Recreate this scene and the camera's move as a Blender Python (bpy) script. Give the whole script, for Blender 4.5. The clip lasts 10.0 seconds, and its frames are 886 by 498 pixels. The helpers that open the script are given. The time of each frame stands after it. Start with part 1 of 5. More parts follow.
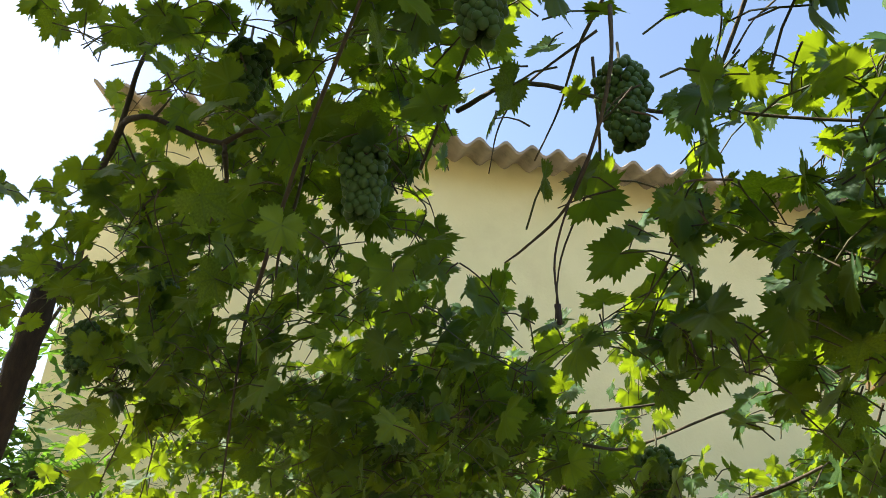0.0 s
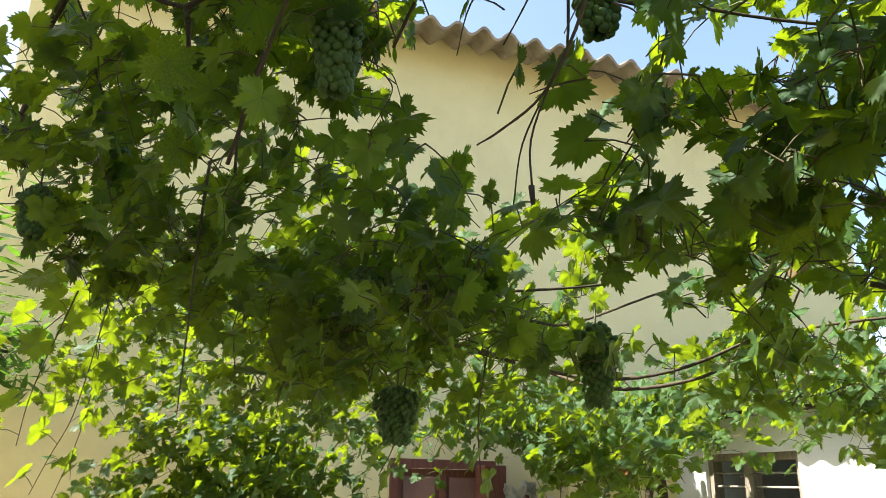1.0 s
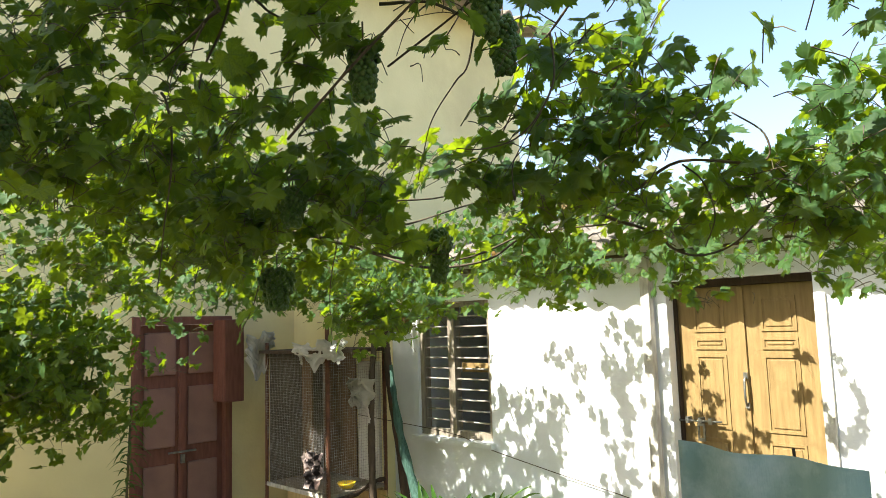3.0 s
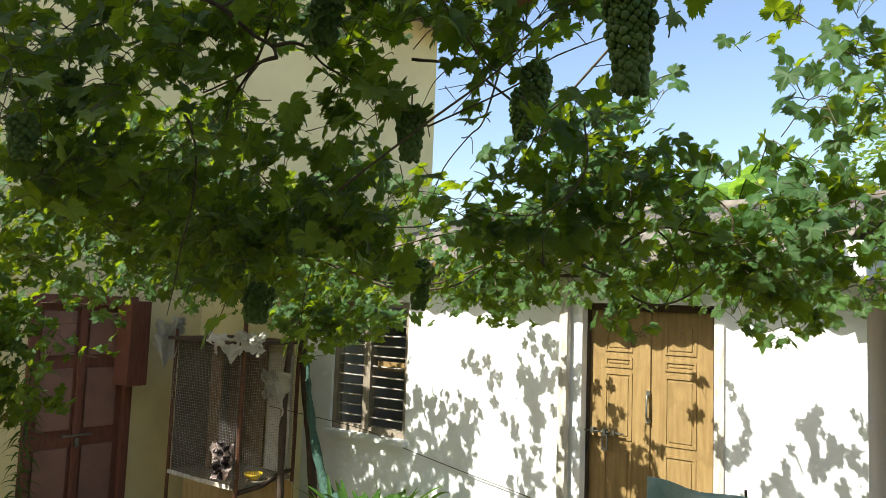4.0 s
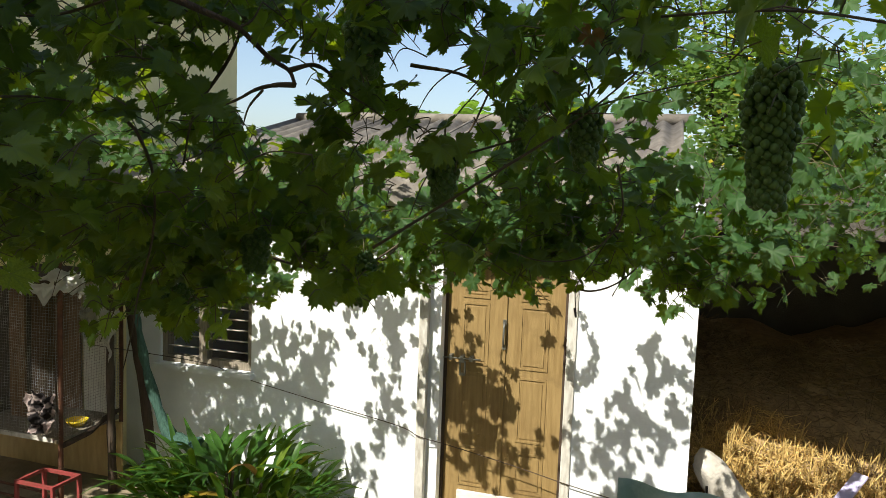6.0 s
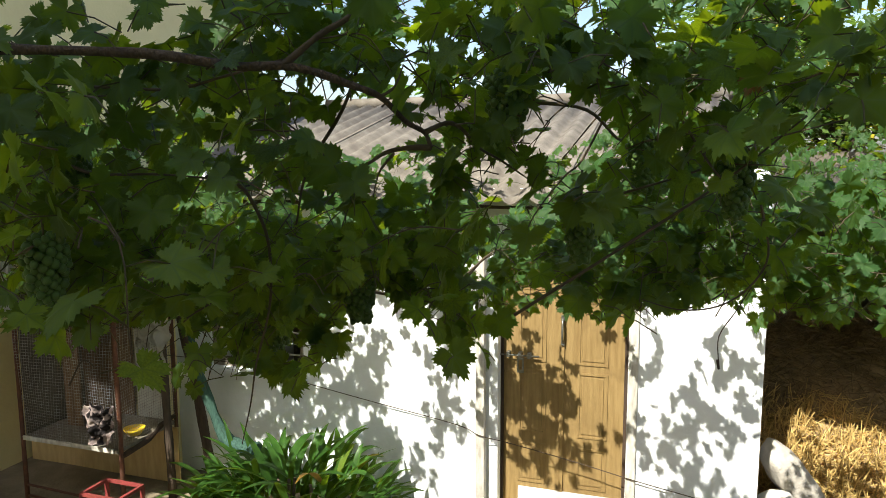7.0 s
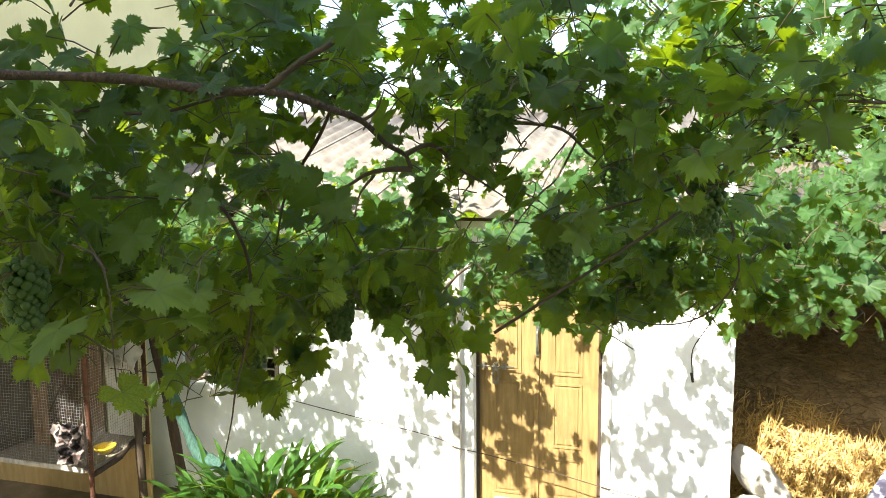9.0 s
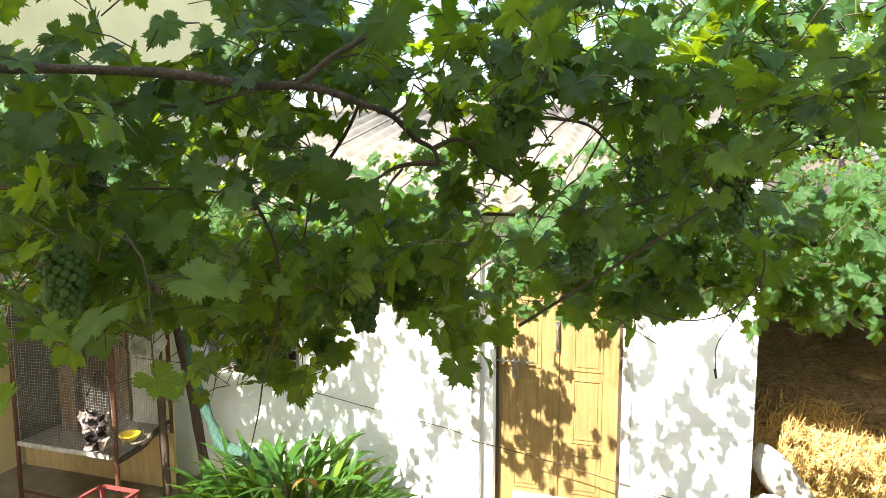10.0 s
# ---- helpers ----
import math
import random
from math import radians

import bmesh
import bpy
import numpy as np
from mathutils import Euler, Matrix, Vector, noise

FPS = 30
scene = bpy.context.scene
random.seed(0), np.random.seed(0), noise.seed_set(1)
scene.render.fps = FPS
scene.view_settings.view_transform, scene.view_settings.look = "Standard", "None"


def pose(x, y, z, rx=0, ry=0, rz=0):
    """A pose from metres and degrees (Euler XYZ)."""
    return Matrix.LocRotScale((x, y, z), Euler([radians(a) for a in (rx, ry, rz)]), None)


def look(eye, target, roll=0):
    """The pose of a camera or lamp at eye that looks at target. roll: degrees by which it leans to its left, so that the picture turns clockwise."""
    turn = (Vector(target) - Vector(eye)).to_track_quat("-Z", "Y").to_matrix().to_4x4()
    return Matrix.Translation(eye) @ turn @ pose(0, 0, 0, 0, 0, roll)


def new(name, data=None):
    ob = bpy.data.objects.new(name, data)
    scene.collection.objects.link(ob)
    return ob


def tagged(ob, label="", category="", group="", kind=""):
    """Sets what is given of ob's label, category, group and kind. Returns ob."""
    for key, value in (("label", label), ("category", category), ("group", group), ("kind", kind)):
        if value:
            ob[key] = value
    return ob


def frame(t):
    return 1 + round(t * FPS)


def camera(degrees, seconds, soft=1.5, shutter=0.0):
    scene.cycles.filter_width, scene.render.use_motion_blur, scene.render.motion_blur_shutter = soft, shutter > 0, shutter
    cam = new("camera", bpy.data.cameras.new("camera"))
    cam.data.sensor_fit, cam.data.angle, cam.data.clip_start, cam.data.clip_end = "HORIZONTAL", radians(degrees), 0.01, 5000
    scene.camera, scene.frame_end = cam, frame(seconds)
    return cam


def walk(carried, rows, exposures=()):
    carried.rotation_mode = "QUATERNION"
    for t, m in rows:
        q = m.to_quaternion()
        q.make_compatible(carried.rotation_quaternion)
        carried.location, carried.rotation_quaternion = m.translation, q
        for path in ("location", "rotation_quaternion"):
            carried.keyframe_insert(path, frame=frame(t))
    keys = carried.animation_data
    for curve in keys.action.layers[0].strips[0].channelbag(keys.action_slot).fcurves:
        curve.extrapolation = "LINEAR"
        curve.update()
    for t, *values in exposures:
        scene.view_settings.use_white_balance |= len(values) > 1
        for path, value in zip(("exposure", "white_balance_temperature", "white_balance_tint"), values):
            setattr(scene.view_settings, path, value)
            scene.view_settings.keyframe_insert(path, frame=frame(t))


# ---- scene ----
cam = camera(63.7, 10.0, soft=0.8)
PATH = [
    (0, (2.017, -3.48, 1.93), (0.283, -3.101, 2.85), 1.1),
    (0.5, (1.945, -3.467, 1.884), (0.149, -2.923, 2.576), 2.2),
    (1, (2.047, -3.537, 1.903), (0.237, -2.957, 2.525), 1.3),
    (1.5, (2.206, -3.743, 1.889), (0.459, -2.954, 2.461), 3.4),
    (2, (2.338, -4.032, 1.872), (0.535, -3.231, 2.198), 0.6),
    (2.5, (2.393, -4.256, 1.891), (0.792, -3.08, 2.124), -5.6),
    (3, (2.416, -4.501, 1.92), (0.995, -3.11, 2.137), -1.8),
    (3.2, (2.396, -4.581, 1.947), (1.025, -3.143, 2.173), 0.4),
    (4.3, (2.148, -5.037, 2.153), (1.07, -3.355, 2.246), 1.9),
    (4.5, (2.073, -5.103, 2.191), (1.045, -3.387, 2.183), 1.7),
    (4.7, (2.018, -5.128, 2.223), (1.051, -3.378, 2.213), 1.4),
    (4.9, (1.937, -5.128, 2.254), (1.108, -3.308, 2.217), 0.0),
    (5, (1.902, -5.122, 2.272), (1.117, -3.283, 2.24), -0.5),
    (5.1, (1.868, -5.121, 2.302), (1.109, -3.271, 2.268), -0.7),
    (5.2, (1.827, -5.121, 2.335), (1.092, -3.261, 2.307), -0.5),
    (6.3, (1.433, -5.061, 2.593), (0.877, -3.159, 2.323), 1.7),
    (6.5, (1.347, -5.044, 2.618), (0.768, -3.155, 2.309), -0.1),
    (7, (1.234, -5.035, 2.747), (0.606, -3.155, 2.483), -0.3),
    (7.5, (1.184, -5.038, 2.76), (0.584, -3.146, 2.513), 1.3),
    (8, (1.189, -5.045, 2.765), (0.619, -3.14, 2.551), 1.3),
    (8.5, (1.214, -5.054, 2.769), (0.647, -3.147, 2.561), 0.5),
    (9, (1.223, -5.057, 2.772), (0.668, -3.15, 2.533), -0.5),
    (9.5, (1.222, -5.078, 2.774), (0.663, -3.171, 2.546), -0.1),
    (10, (1.214, -5.079, 2.771), (0.608, -3.19, 2.518), -0.1),
]
EXPOSURES = [(0.0, 1.75), (0.5, 1.9), (1.0, 1.95), (2.5, 1.95), (3.2, 1.85), (4.5, 0.95), (5.2, 0.73), (6.3, 0.78), (7.0, 1.1), (8.0, 1.8), (9.0, 2.28), (10.0, 2.38)]
walk(cam, [(t, look(eye, target, roll)) for t, eye, target, roll in PATH], EXPOSURES)

# ---------------------------------------------------------------- light
SUN_TO = Vector((-0.20, -0.64, 0.75)).normalized()
SUN_EL = math.asin(SUN_TO.z)
SUN_ROT = math.atan2(SUN_TO.x, SUN_TO.y)
world = bpy.data.worlds.new("world")
scene.world = world
world.use_nodes = True
_nt = world.node_tree
_sky = _nt.nodes.new("ShaderNodeTexSky")
_sky.sky_type = "NISHITA"
_sky.sun_disc = False
_sky.sun_elevation = SUN_EL
_sky.sun_rotation = SUN_ROT
_sky.dust_density = 2.0
_sky.ozone_density = 0.5
_bg = _nt.nodes["Background"]
_bg.inputs[1].default_value = 0.11
_nt.links.new(_sky.outputs[0], _bg.inputs[0])
sun = new("sun", bpy.data.lights.new("sun", "SUN"))
sun.data.energy = 5.0
sun.data.angle = radians(0.53)
sun.data.color = (1.0, 0.96, 0.86)
sun.matrix_world = look(SUN_TO * 30, (0, 0, 0))


# ---------------------------------------------------------------- materials
def mat(name, base, second=None, scale=6.0, detail=5.0, rough=0.8, metal=0.0, bump=0.2, fine=60.0, mix=(0.35, 0.7), stain=None, stain_scale=1.2, stain_mix=(0.55, 0.75), stretch=(1, 1, 1), island=0.0, spec=0.3, coords="Object"):
    """Two-scale noisy surface: base and second colour by a noise, an optional stain colour by a larger one, and fine bump."""
    m = bpy.data.materials.new(name)
    m.use_nodes = True
    nt = m.node_tree
    N, L = nt.nodes, nt.links
    bsdf = N["Principled BSDF"]
    bsdf.inputs["Roughness"].default_value = rough
    bsdf.inputs["Metallic"].default_value = metal
    bsdf.inputs["Specular IOR Level"].default_value = spec
    tc = N.new("ShaderNodeTexCoord")
    mp = N.new("ShaderNodeMapping")
    mp.inputs["Scale"].default_value = stretch
    L.new(tc.outputs[coords], mp.inputs[0])
    n1 = N.new("ShaderNodeTexNoise")
    n1.inputs["Scale"].default_value = scale
    n1.inputs["Detail"].default_value = detail
    L.new(mp.outputs[0], n1.inputs["Vector"])
    r1 = N.new("ShaderNodeMapRange")
    r1.inputs[1].default_value, r1.inputs[2].default_value = mix
    L.new(n1.outputs[0], r1.inputs[0])
    mx = N.new("ShaderNodeMix")
    mx.data_type = "RGBA"
    mx.inputs[6].default_value = (*base, 1)
    mx.inputs[7].default_value = (*(second or [c * 0.75 for c in base]), 1)
    L.new(r1.outputs[0], mx.inputs[0])
    col = mx.outputs[2]
    if stain:
        n2 = N.new("ShaderNodeTexNoise")
        n2.inputs["Scale"].default_value = stain_scale
        n2.inputs["Detail"].default_value = 6
        n2.inputs["Roughness"].default_value = 0.65
        L.new(tc.outputs[coords], n2.inputs["Vector"])
        r2 = N.new("ShaderNodeMapRange")
        r2.inputs[1].default_value, r2.inputs[2].default_value = stain_mix
        L.new(n2.outputs[0], r2.inputs[0])
        m2 = N.new("ShaderNodeMix")
        m2.data_type = "RGBA"
        m2.inputs[7].default_value = (*stain, 1)
        L.new(r2.outputs[0], m2.inputs[0])
        L.new(col, m2.inputs[6])
        col = m2.outputs[2]
    if island:
        geo = N.new("ShaderNodeNewGeometry")
        hs = N.new("ShaderNodeHueSaturation")
        r3 = N.new("ShaderNodeMapRange")
        r3.inputs[3].default_value, r3.inputs[4].default_value = 1 - island, 1 + island
        L.new(geo.outputs["Random Per Island"], r3.inputs[0])
        L.new(r3.outputs[0], hs.inputs["Value"])
        L.new(col, hs.inputs["Color"])
        col = hs.outputs[0]
    L.new(col, bsdf.inputs["Base Color"])
    n3 = N.new("ShaderNodeTexNoise")
    n3.inputs["Scale"].default_value = fine
    n3.inputs["Detail"].default_value = 4
    L.new(mp.outputs[0], n3.inputs["Vector"])
    bp = N.new("ShaderNodeBump")
    bp.inputs["Strength"].default_value = bump
    bp.inputs["Distance"].default_value = 0.02
    L.new(n3.outputs[0], bp.inputs["Height"])
    L.new(bp.outputs[0], bsdf.inputs["Normal"])
    return m


def leaf_mat(name, top, thru, yellow=(0.35, 0.30, 0.03), dry=(0.22, 0.09, 0.03), p_yellow=0.988, p_dry=0.996, gloss=0.58, veins=True, single=False, amount=0.45):
    """Leaf: a thin blade that reflects its green and lets part of the light through; hue varies from leaf to leaf; pale veins."""
    m = bpy.data.materials.new(name)
    m.use_nodes = True
    nt = m.node_tree
    N, L = nt.nodes, nt.links
    bsdf, out = N["Principled BSDF"], N["Material Output"]
    bsdf.inputs["Roughness"].default_value = gloss
    bsdf.inputs["Specular IOR Level"].default_value = 0.2
    if single:
        src = N.new("ShaderNodeObjectInfo").outputs["Random"]
    else:
        src = N.new("ShaderNodeNewGeometry").outputs["Random Per Island"]

    def ramp(a, b, c, d):
        r = N.new("ShaderNodeValToRGB")
        e = r.color_ramp.elements
        e[0].position, e[0].color = 0.0, (*[v * 0.75 for v in a], 1)
        e[1].position, e[1].color = 0.6, (*a, 1)
        for pos, colr in ((p_yellow - 0.0004, [v * 1.25 for v in a]), (p_yellow, b), (p_dry, b), (min(1, p_dry + 0.0005), c)):
            x = r.color_ramp.elements.new(pos)
            x.color = (*colr, 1)
        L.new(src, r.inputs[0])
        return r.outputs[0]

    tc = N.new("ShaderNodeTexCoord")
    no = N.new("ShaderNodeTexNoise")
    no.inputs["Scale"].default_value = 14
    no.inputs["Detail"].default_value = 5
    L.new(tc.outputs["Object"], no.inputs["Vector"])
    rg = N.new("ShaderNodeMapRange")
    rg.inputs[1].default_value, rg.inputs[2].default_value = 0.3, 0.7
    rg.inputs[3].default_value, rg.inputs[4].default_value = 0.8, 1.2
    L.new(no.outputs[0], rg.inputs[0])

    def tone(c):
        h = N.new("ShaderNodeHueSaturation")
        L.new(c, h.inputs["Color"])
        L.new(rg.outputs[0], h.inputs["Value"])
        return h.outputs[0]

    ctop, cthru = tone(ramp(top, yellow, dry, 0)), tone(ramp(thru, [v * 1.3 for v in yellow], dry, 0))
    if veins:
        uv = N.new("ShaderNodeUVMap")
        total = None
        for ang in (0, 42, -42, 92, -92):
            a = radians(ang)
            rot = N.new("ShaderNodeVectorRotate")
            rot.rotation_type = "Z_AXIS"
            rot.inputs["Angle"].default_value = a
            L.new(uv.outputs[0], rot.inputs[0])
            sp = N.new("ShaderNodeSeparateXYZ")
            L.new(rot.outputs[0], sp.inputs[0])
            ab = N.new("ShaderNodeMath")
            ab.operation = "ABSOLUTE"
            L.new(sp.outputs[0], ab.inputs[0])
            r = N.new("ShaderNodeMapRange")
            r.inputs[1].default_value, r.inputs[2].default_value = 0.018, 0.045
            r.inputs[3].default_value, r.inputs[4].default_value = 1, 0
            L.new(ab.outputs[0], r.inputs[0])
            g = N.new("ShaderNodeMath")
            g.operation = "GREATER_THAN"
            g.inputs[1].default_value = 0
            L.new(sp.outputs[1], g.inputs[0])
            mu = N.new("ShaderNodeMath")
            mu.operation = "MULTIPLY"
            L.new(r.outputs[0], mu.inputs[0])
            L.new(g.outputs[0], mu.inputs[1])
            if total is None:
                total = mu.outputs[0]
            else:
                mxm = N.new("ShaderNodeMath")
                mxm.operation = "MAXIMUM"
                L.new(total, mxm.inputs[0])
                L.new(mu.outputs[0], mxm.inputs[1])
                total = mxm.outputs[0]
        sc = N.new("ShaderNodeMath")
        sc.operation = "MULTIPLY"
        sc.inputs[1].default_value = 0.55
        L.new(total, sc.inputs[0])

        def veined(c, v):
            q = N.new("ShaderNodeMix")
            q.data_type = "RGBA"
            q.inputs[7].default_value = (*v, 1)
            L.new(c, q.inputs[6])
            L.new(sc.outputs[0], q.inputs[0])
            return q.outputs[2]

        ctop = veined(ctop, (0.065, 0.12, 0.035))
        cthru = veined(cthru, [v * 0.6 for v in thru])
        bp = N.new("ShaderNodeBump")
        bp.inputs["Strength"].default_value = 0.5
        bp.inputs["Distance"].default_value = 0.004
        L.new(no.outputs[0], bp.inputs["Height"])
        L.new(bp.outputs[0], bsdf.inputs["Normal"])
    L.new(ctop, bsdf.inputs["Base Color"])
    tr = N.new("ShaderNodeBsdfTranslucent")
    L.new(cthru, tr.inputs[0])
    mix = N.new("ShaderNodeMixShader")
    mix.inputs[0].default_value = amount
    L.new(bsdf.outputs[0], mix.inputs[1])
    L.new(tr.outputs[0], mix.inputs[2])
    L.new(mix.outputs[0], out.inputs["Surface"])
    return m


M_WHITE = mat("whitewash", (0.77, 0.79, 0.80), (0.69, 0.71, 0.71), scale=3, rough=0.9, bump=0.35, fine=18, stain=(0.55, 0.54, 0.50), stain_scale=1.6, stain_mix=(0.6, 0.85))
M_CREAM = mat("cream_render", (0.78, 0.69, 0.38), (0.72, 0.635, 0.34), scale=2.0, rough=0.9, bump=0.15, fine=30, stain=(0.61, 0.51, 0.28), stain_scale=0.6, stain_mix=(0.5, 0.8))
# Dark base colour also carries the shade inside shed and room.
M_DARKWALL = mat("shade_dark_mud", (0.15, 0.13, 0.10), (0.09, 0.08, 0.065), scale=2.5, rough=0.95, bump=0.4)
M_GROUND = mat("yard_earth", (0.25, 0.205, 0.135), (0.17, 0.135, 0.085), scale=5, rough=0.95, bump=0.5, fine=40, stain=(0.44, 0.37, 0.24), stain_scale=1.5)
M_ROOF = mat("fibre_cement", (0.19, 0.17, 0.14), (0.11, 0.095, 0.075), scale=7, rough=0.9, bump=0.3, stain=(0.10, 0.085, 0.07), stain_scale=1.4, stain_mix=(0.5, 0.8))
M_TILE = mat("weathered_tile", (0.38, 0.31, 0.23), (0.28, 0.235, 0.18), scale=6, rough=0.9, bump=0.4, stain=(0.17, 0.14, 0.11), stain_scale=3)
M_DOOR = mat("yellow_wood", (0.27, 0.185, 0.075), (0.20, 0.13, 0.05), scale=5, rough=0.55, bump=0.25, fine=30, stretch=(9, 9, 0.8), stain=(0.19, 0.125, 0.05), stain_scale=3.2, stain_mix=(0.52, 0.68))
M_RED = mat("red_brown_wood", (0.19, 0.075, 0.05), (0.13, 0.05, 0.035), scale=6, rough=0.6, bump=0.25, stretch=(6, 6, 1))
M_REDPANEL = mat("pale_brown_panel", (0.27, 0.15, 0.115), (0.21, 0.115, 0.09), scale=4, rough=0.7, bump=0.2)
M_OLDWOOD = mat("grey_wood", (0.30, 0.26, 0.20), (0.19, 0.16, 0.12), scale=7, rough=0.85, bump=0.5, stretch=(8, 8, 1))
M_DARKWOOD = mat("dark_wood", (0.07, 0.045, 0.03), (0.04, 0.028, 0.02), scale=7, rough=0.8, bump=0.4, stretch=(8, 8, 1))
M_IRON = mat("painted_iron", (0.42, 0.42, 0.40), (0.22, 0.17, 0.12), scale=20, rough=0.6, metal=0.2, bump=0.2)
M_RUST = mat("rusty_iron", (0.16, 0.07, 0.04), (0.09, 0.045, 0.03), scale=25, rough=0.8, metal=0.3, bump=0.4)
M_REDIRON = mat("red_paint_iron", (0.30, 0.05, 0.05), (0.20, 0.05, 0.04), scale=14, rough=0.5, metal=0.1, bump=0.2)
M_STEEL = mat("dull_steel", (0.26, 0.27, 0.25), (0.15, 0.15, 0.13), scale=30, rough=0.4, metal=0.8, bump=0.1)
M_SHEET = mat("grey_green_sheet", (0.25, 0.35, 0.29), (0.18, 0.27, 0.22), scale=3, rough=0.6, bump=0.15, stretch=(4, 4, 0.5), stain=(0.40, 0.47, 0.42), stain_scale=3, stain_mix=(0.5, 0.65))
M_BARK = mat("vine_bark", (0.085, 0.062, 0.043), (0.05, 0.036, 0.025), scale=10, rough=0.9, bump=0.7, fine=40, stretch=(3, 3, 1))
M_CANE = mat("cane", (0.095, 0.07, 0.04), (0.06, 0.045, 0.028), scale=10, rough=0.75, bump=0.3)
M_STEM = mat("petiole", (0.07, 0.085, 0.025), (0.085, 0.055, 0.03), scale=10, rough=0.6, bump=0.1)
# Dark copy of the straw: shade deep in the shed put into its colour.
M_SHADED_STRAW = mat("shaded_straw", (0.32, 0.22, 0.11), (0.20, 0.14, 0.075), scale=14, rough=0.9, bump=0.5, island=0.35)
M_PLASTER = mat("flaking_grey_paint", (0.58, 0.56, 0.50), (0.36, 0.33, 0.28), scale=9, rough=0.9, bump=0.4, stretch=(4, 4, 1))
M_STRAW = mat("straw", (0.62, 0.45, 0.17), (0.45, 0.30, 0.10), scale=20, rough=0.8, bump=0.3, island=0.35)
M_CLOTH = mat("pale_cloth", (0.62, 0.60, 0.55), (0.50, 0.48, 0.43), scale=8, rough=0.9, bump=0.3)
M_SACK = mat("sacking", (0.52, 0.48, 0.42), (0.36, 0.33, 0.28), scale=9, rough=0.9, bump=0.4)
M_LEAF = leaf_mat("vine_leaf", (0.023, 0.062, 0.018), (0.50, 0.68, 0.014), p_yellow=0.997, p_dry=0.9985, amount=0.23)
M_LEAF1 = leaf_mat("vine_leaf_single", (0.023, 0.062, 0.018), (0.50, 0.68, 0.014), p_yellow=0.9990, p_dry=0.9994, single=True, amount=0.23)
M_NARROW = leaf_mat("narrow_leaf", (0.045, 0.085, 0.025), (0.12, 0.25, 0.02), veins=False)
M_LILY = leaf_mat("strap_leaf", (0.032, 0.085, 0.015), (0.34, 0.52, 0.02), veins=False, gloss=0.4, amount=0.25)
M_BANANA = leaf_mat("banana_leaf", (0.11, 0.22, 0.03), (0.30, 0.50, 0.05), veins=False, p_yellow=0.97)
M_FAR = leaf_mat("tree_leaf", (0.075, 0.13, 0.03), (0.20, 0.34, 0.04), veins=False, p_yellow=0.93)
M_GRAPE = bpy.data.materials.new("green_grape")
M_GRAPE.use_nodes = True
_b = M_GRAPE.node_tree.nodes["Principled BSDF"]
_b.inputs["Base Color"].default_value = (0.07, 0.122, 0.027, 1)
_b.inputs["Roughness"].default_value = 0.5
_b.inputs["Specular IOR Level"].default_value = 0.25
_b.inputs["Subsurface Weight"].default_value = 0.35
_b.inputs["Subsurface Radius"].default_value = (0.006, 0.008, 0.002)


# ---------------------------------------------------------------- mesh helpers
def part(name, bm, material, parent=None, label=""):
    """Links a bmesh as one mesh object, under a thing or a part where one is given."""
    me = bpy.data.meshes.new(name)
    bm.to_mesh(me)
    bm.free()
    for m in (material if isinstance(material, (list, tuple)) else [material]):
        me.materials.append(m)
    ob = new(name, me)
    if parent is not None:
        ob.parent = parent
        ob.matrix_parent_inverse = parent.matrix_basis.inverted()
    if label:
        tagged(ob, label)
    return ob


def thing(name, at, label, category, group="", kind=""):
    ob = new(name)
    ob.empty_display_size = 0.05
    ob.matrix_basis = Matrix.Translation(at)
    return tagged(ob, label, category, group, kind)


def add_box(bm, lo, hi, m=None, bevel=0.0):
    c = [(a + b) / 2 for a, b in zip(lo, hi)]
    d = [abs(b - a) for a, b in zip(lo, hi)]
    mat4 = (m or Matrix()) @ Matrix.Translation(c) @ Matrix.Diagonal((*d, 1))
    r = bmesh.ops.create_cube(bm, size=1, matrix=mat4)
    if bevel:
        edges = list({e for v in r["verts"] for e in v.link_edges})
        bmesh.ops.bevel(bm, geom=edges, offset=bevel, segments=2, affect="EDGES", profile=0.6)
    return bm


def box(lo, hi, m=None, bevel=0.0):
    return add_box(bmesh.new(), lo, hi, m, bevel)


def catmull(pts, n=6):
    P = [Vector(p) for p in pts]
    P = [P[0] * 2 - P[1]] + P + [P[-1] * 2 - P[-2]]
    out = []
    for i in range(1, len(P) - 2):
        a, b, c, d = P[i - 1:i + 3]
        for k in range(n):
            t = k / n
            out.append(0.5 * ((2 * b) + (c - a) * t + (2 * a - 5 * b + 4 * c - d) * t * t + (3 * b - a - 3 * c + d) * t ** 3))
    out.append(P[-2])
    return out


def add_tube(bm, pts, r0, r1=None, sides=6, wobble=0.0, seed=0):
    rnd = random.Random(seed)
    r1 = r0 if r1 is None else r1
    rings = []
    n = len(pts)
    side = None
    for i, p in enumerate(pts):
        p = Vector(p)
        d = (Vector(pts[min(i + 1, n - 1)]) - Vector(pts[max(i - 1, 0)])).normalized()
        if side is None:
            side = d.orthogonal().normalized()
        side = (side - d * side.dot(d)).normalized()
        up = d.cross(side)
        r = r0 + (r1 - r0) * i / max(1, n - 1)
        r *= 1 + wobble * (rnd.random() - 0.5) * 2
        rings.append([bm.verts.new(p + (side * math.cos(a) + up * math.sin(a)) * r) for a in (2 * math.pi * k / sides for k in range(sides))])
    for a, b in zip(rings, rings[1:]):
        for k in range(sides):
            f = bm.faces.new((a[k], a[(k + 1) % sides], b[(k + 1) % sides], b[k]))
            f.smooth = True
    bm.faces.new(rings[0][::-1])
    bm.faces.new(rings[-1])
    return bm


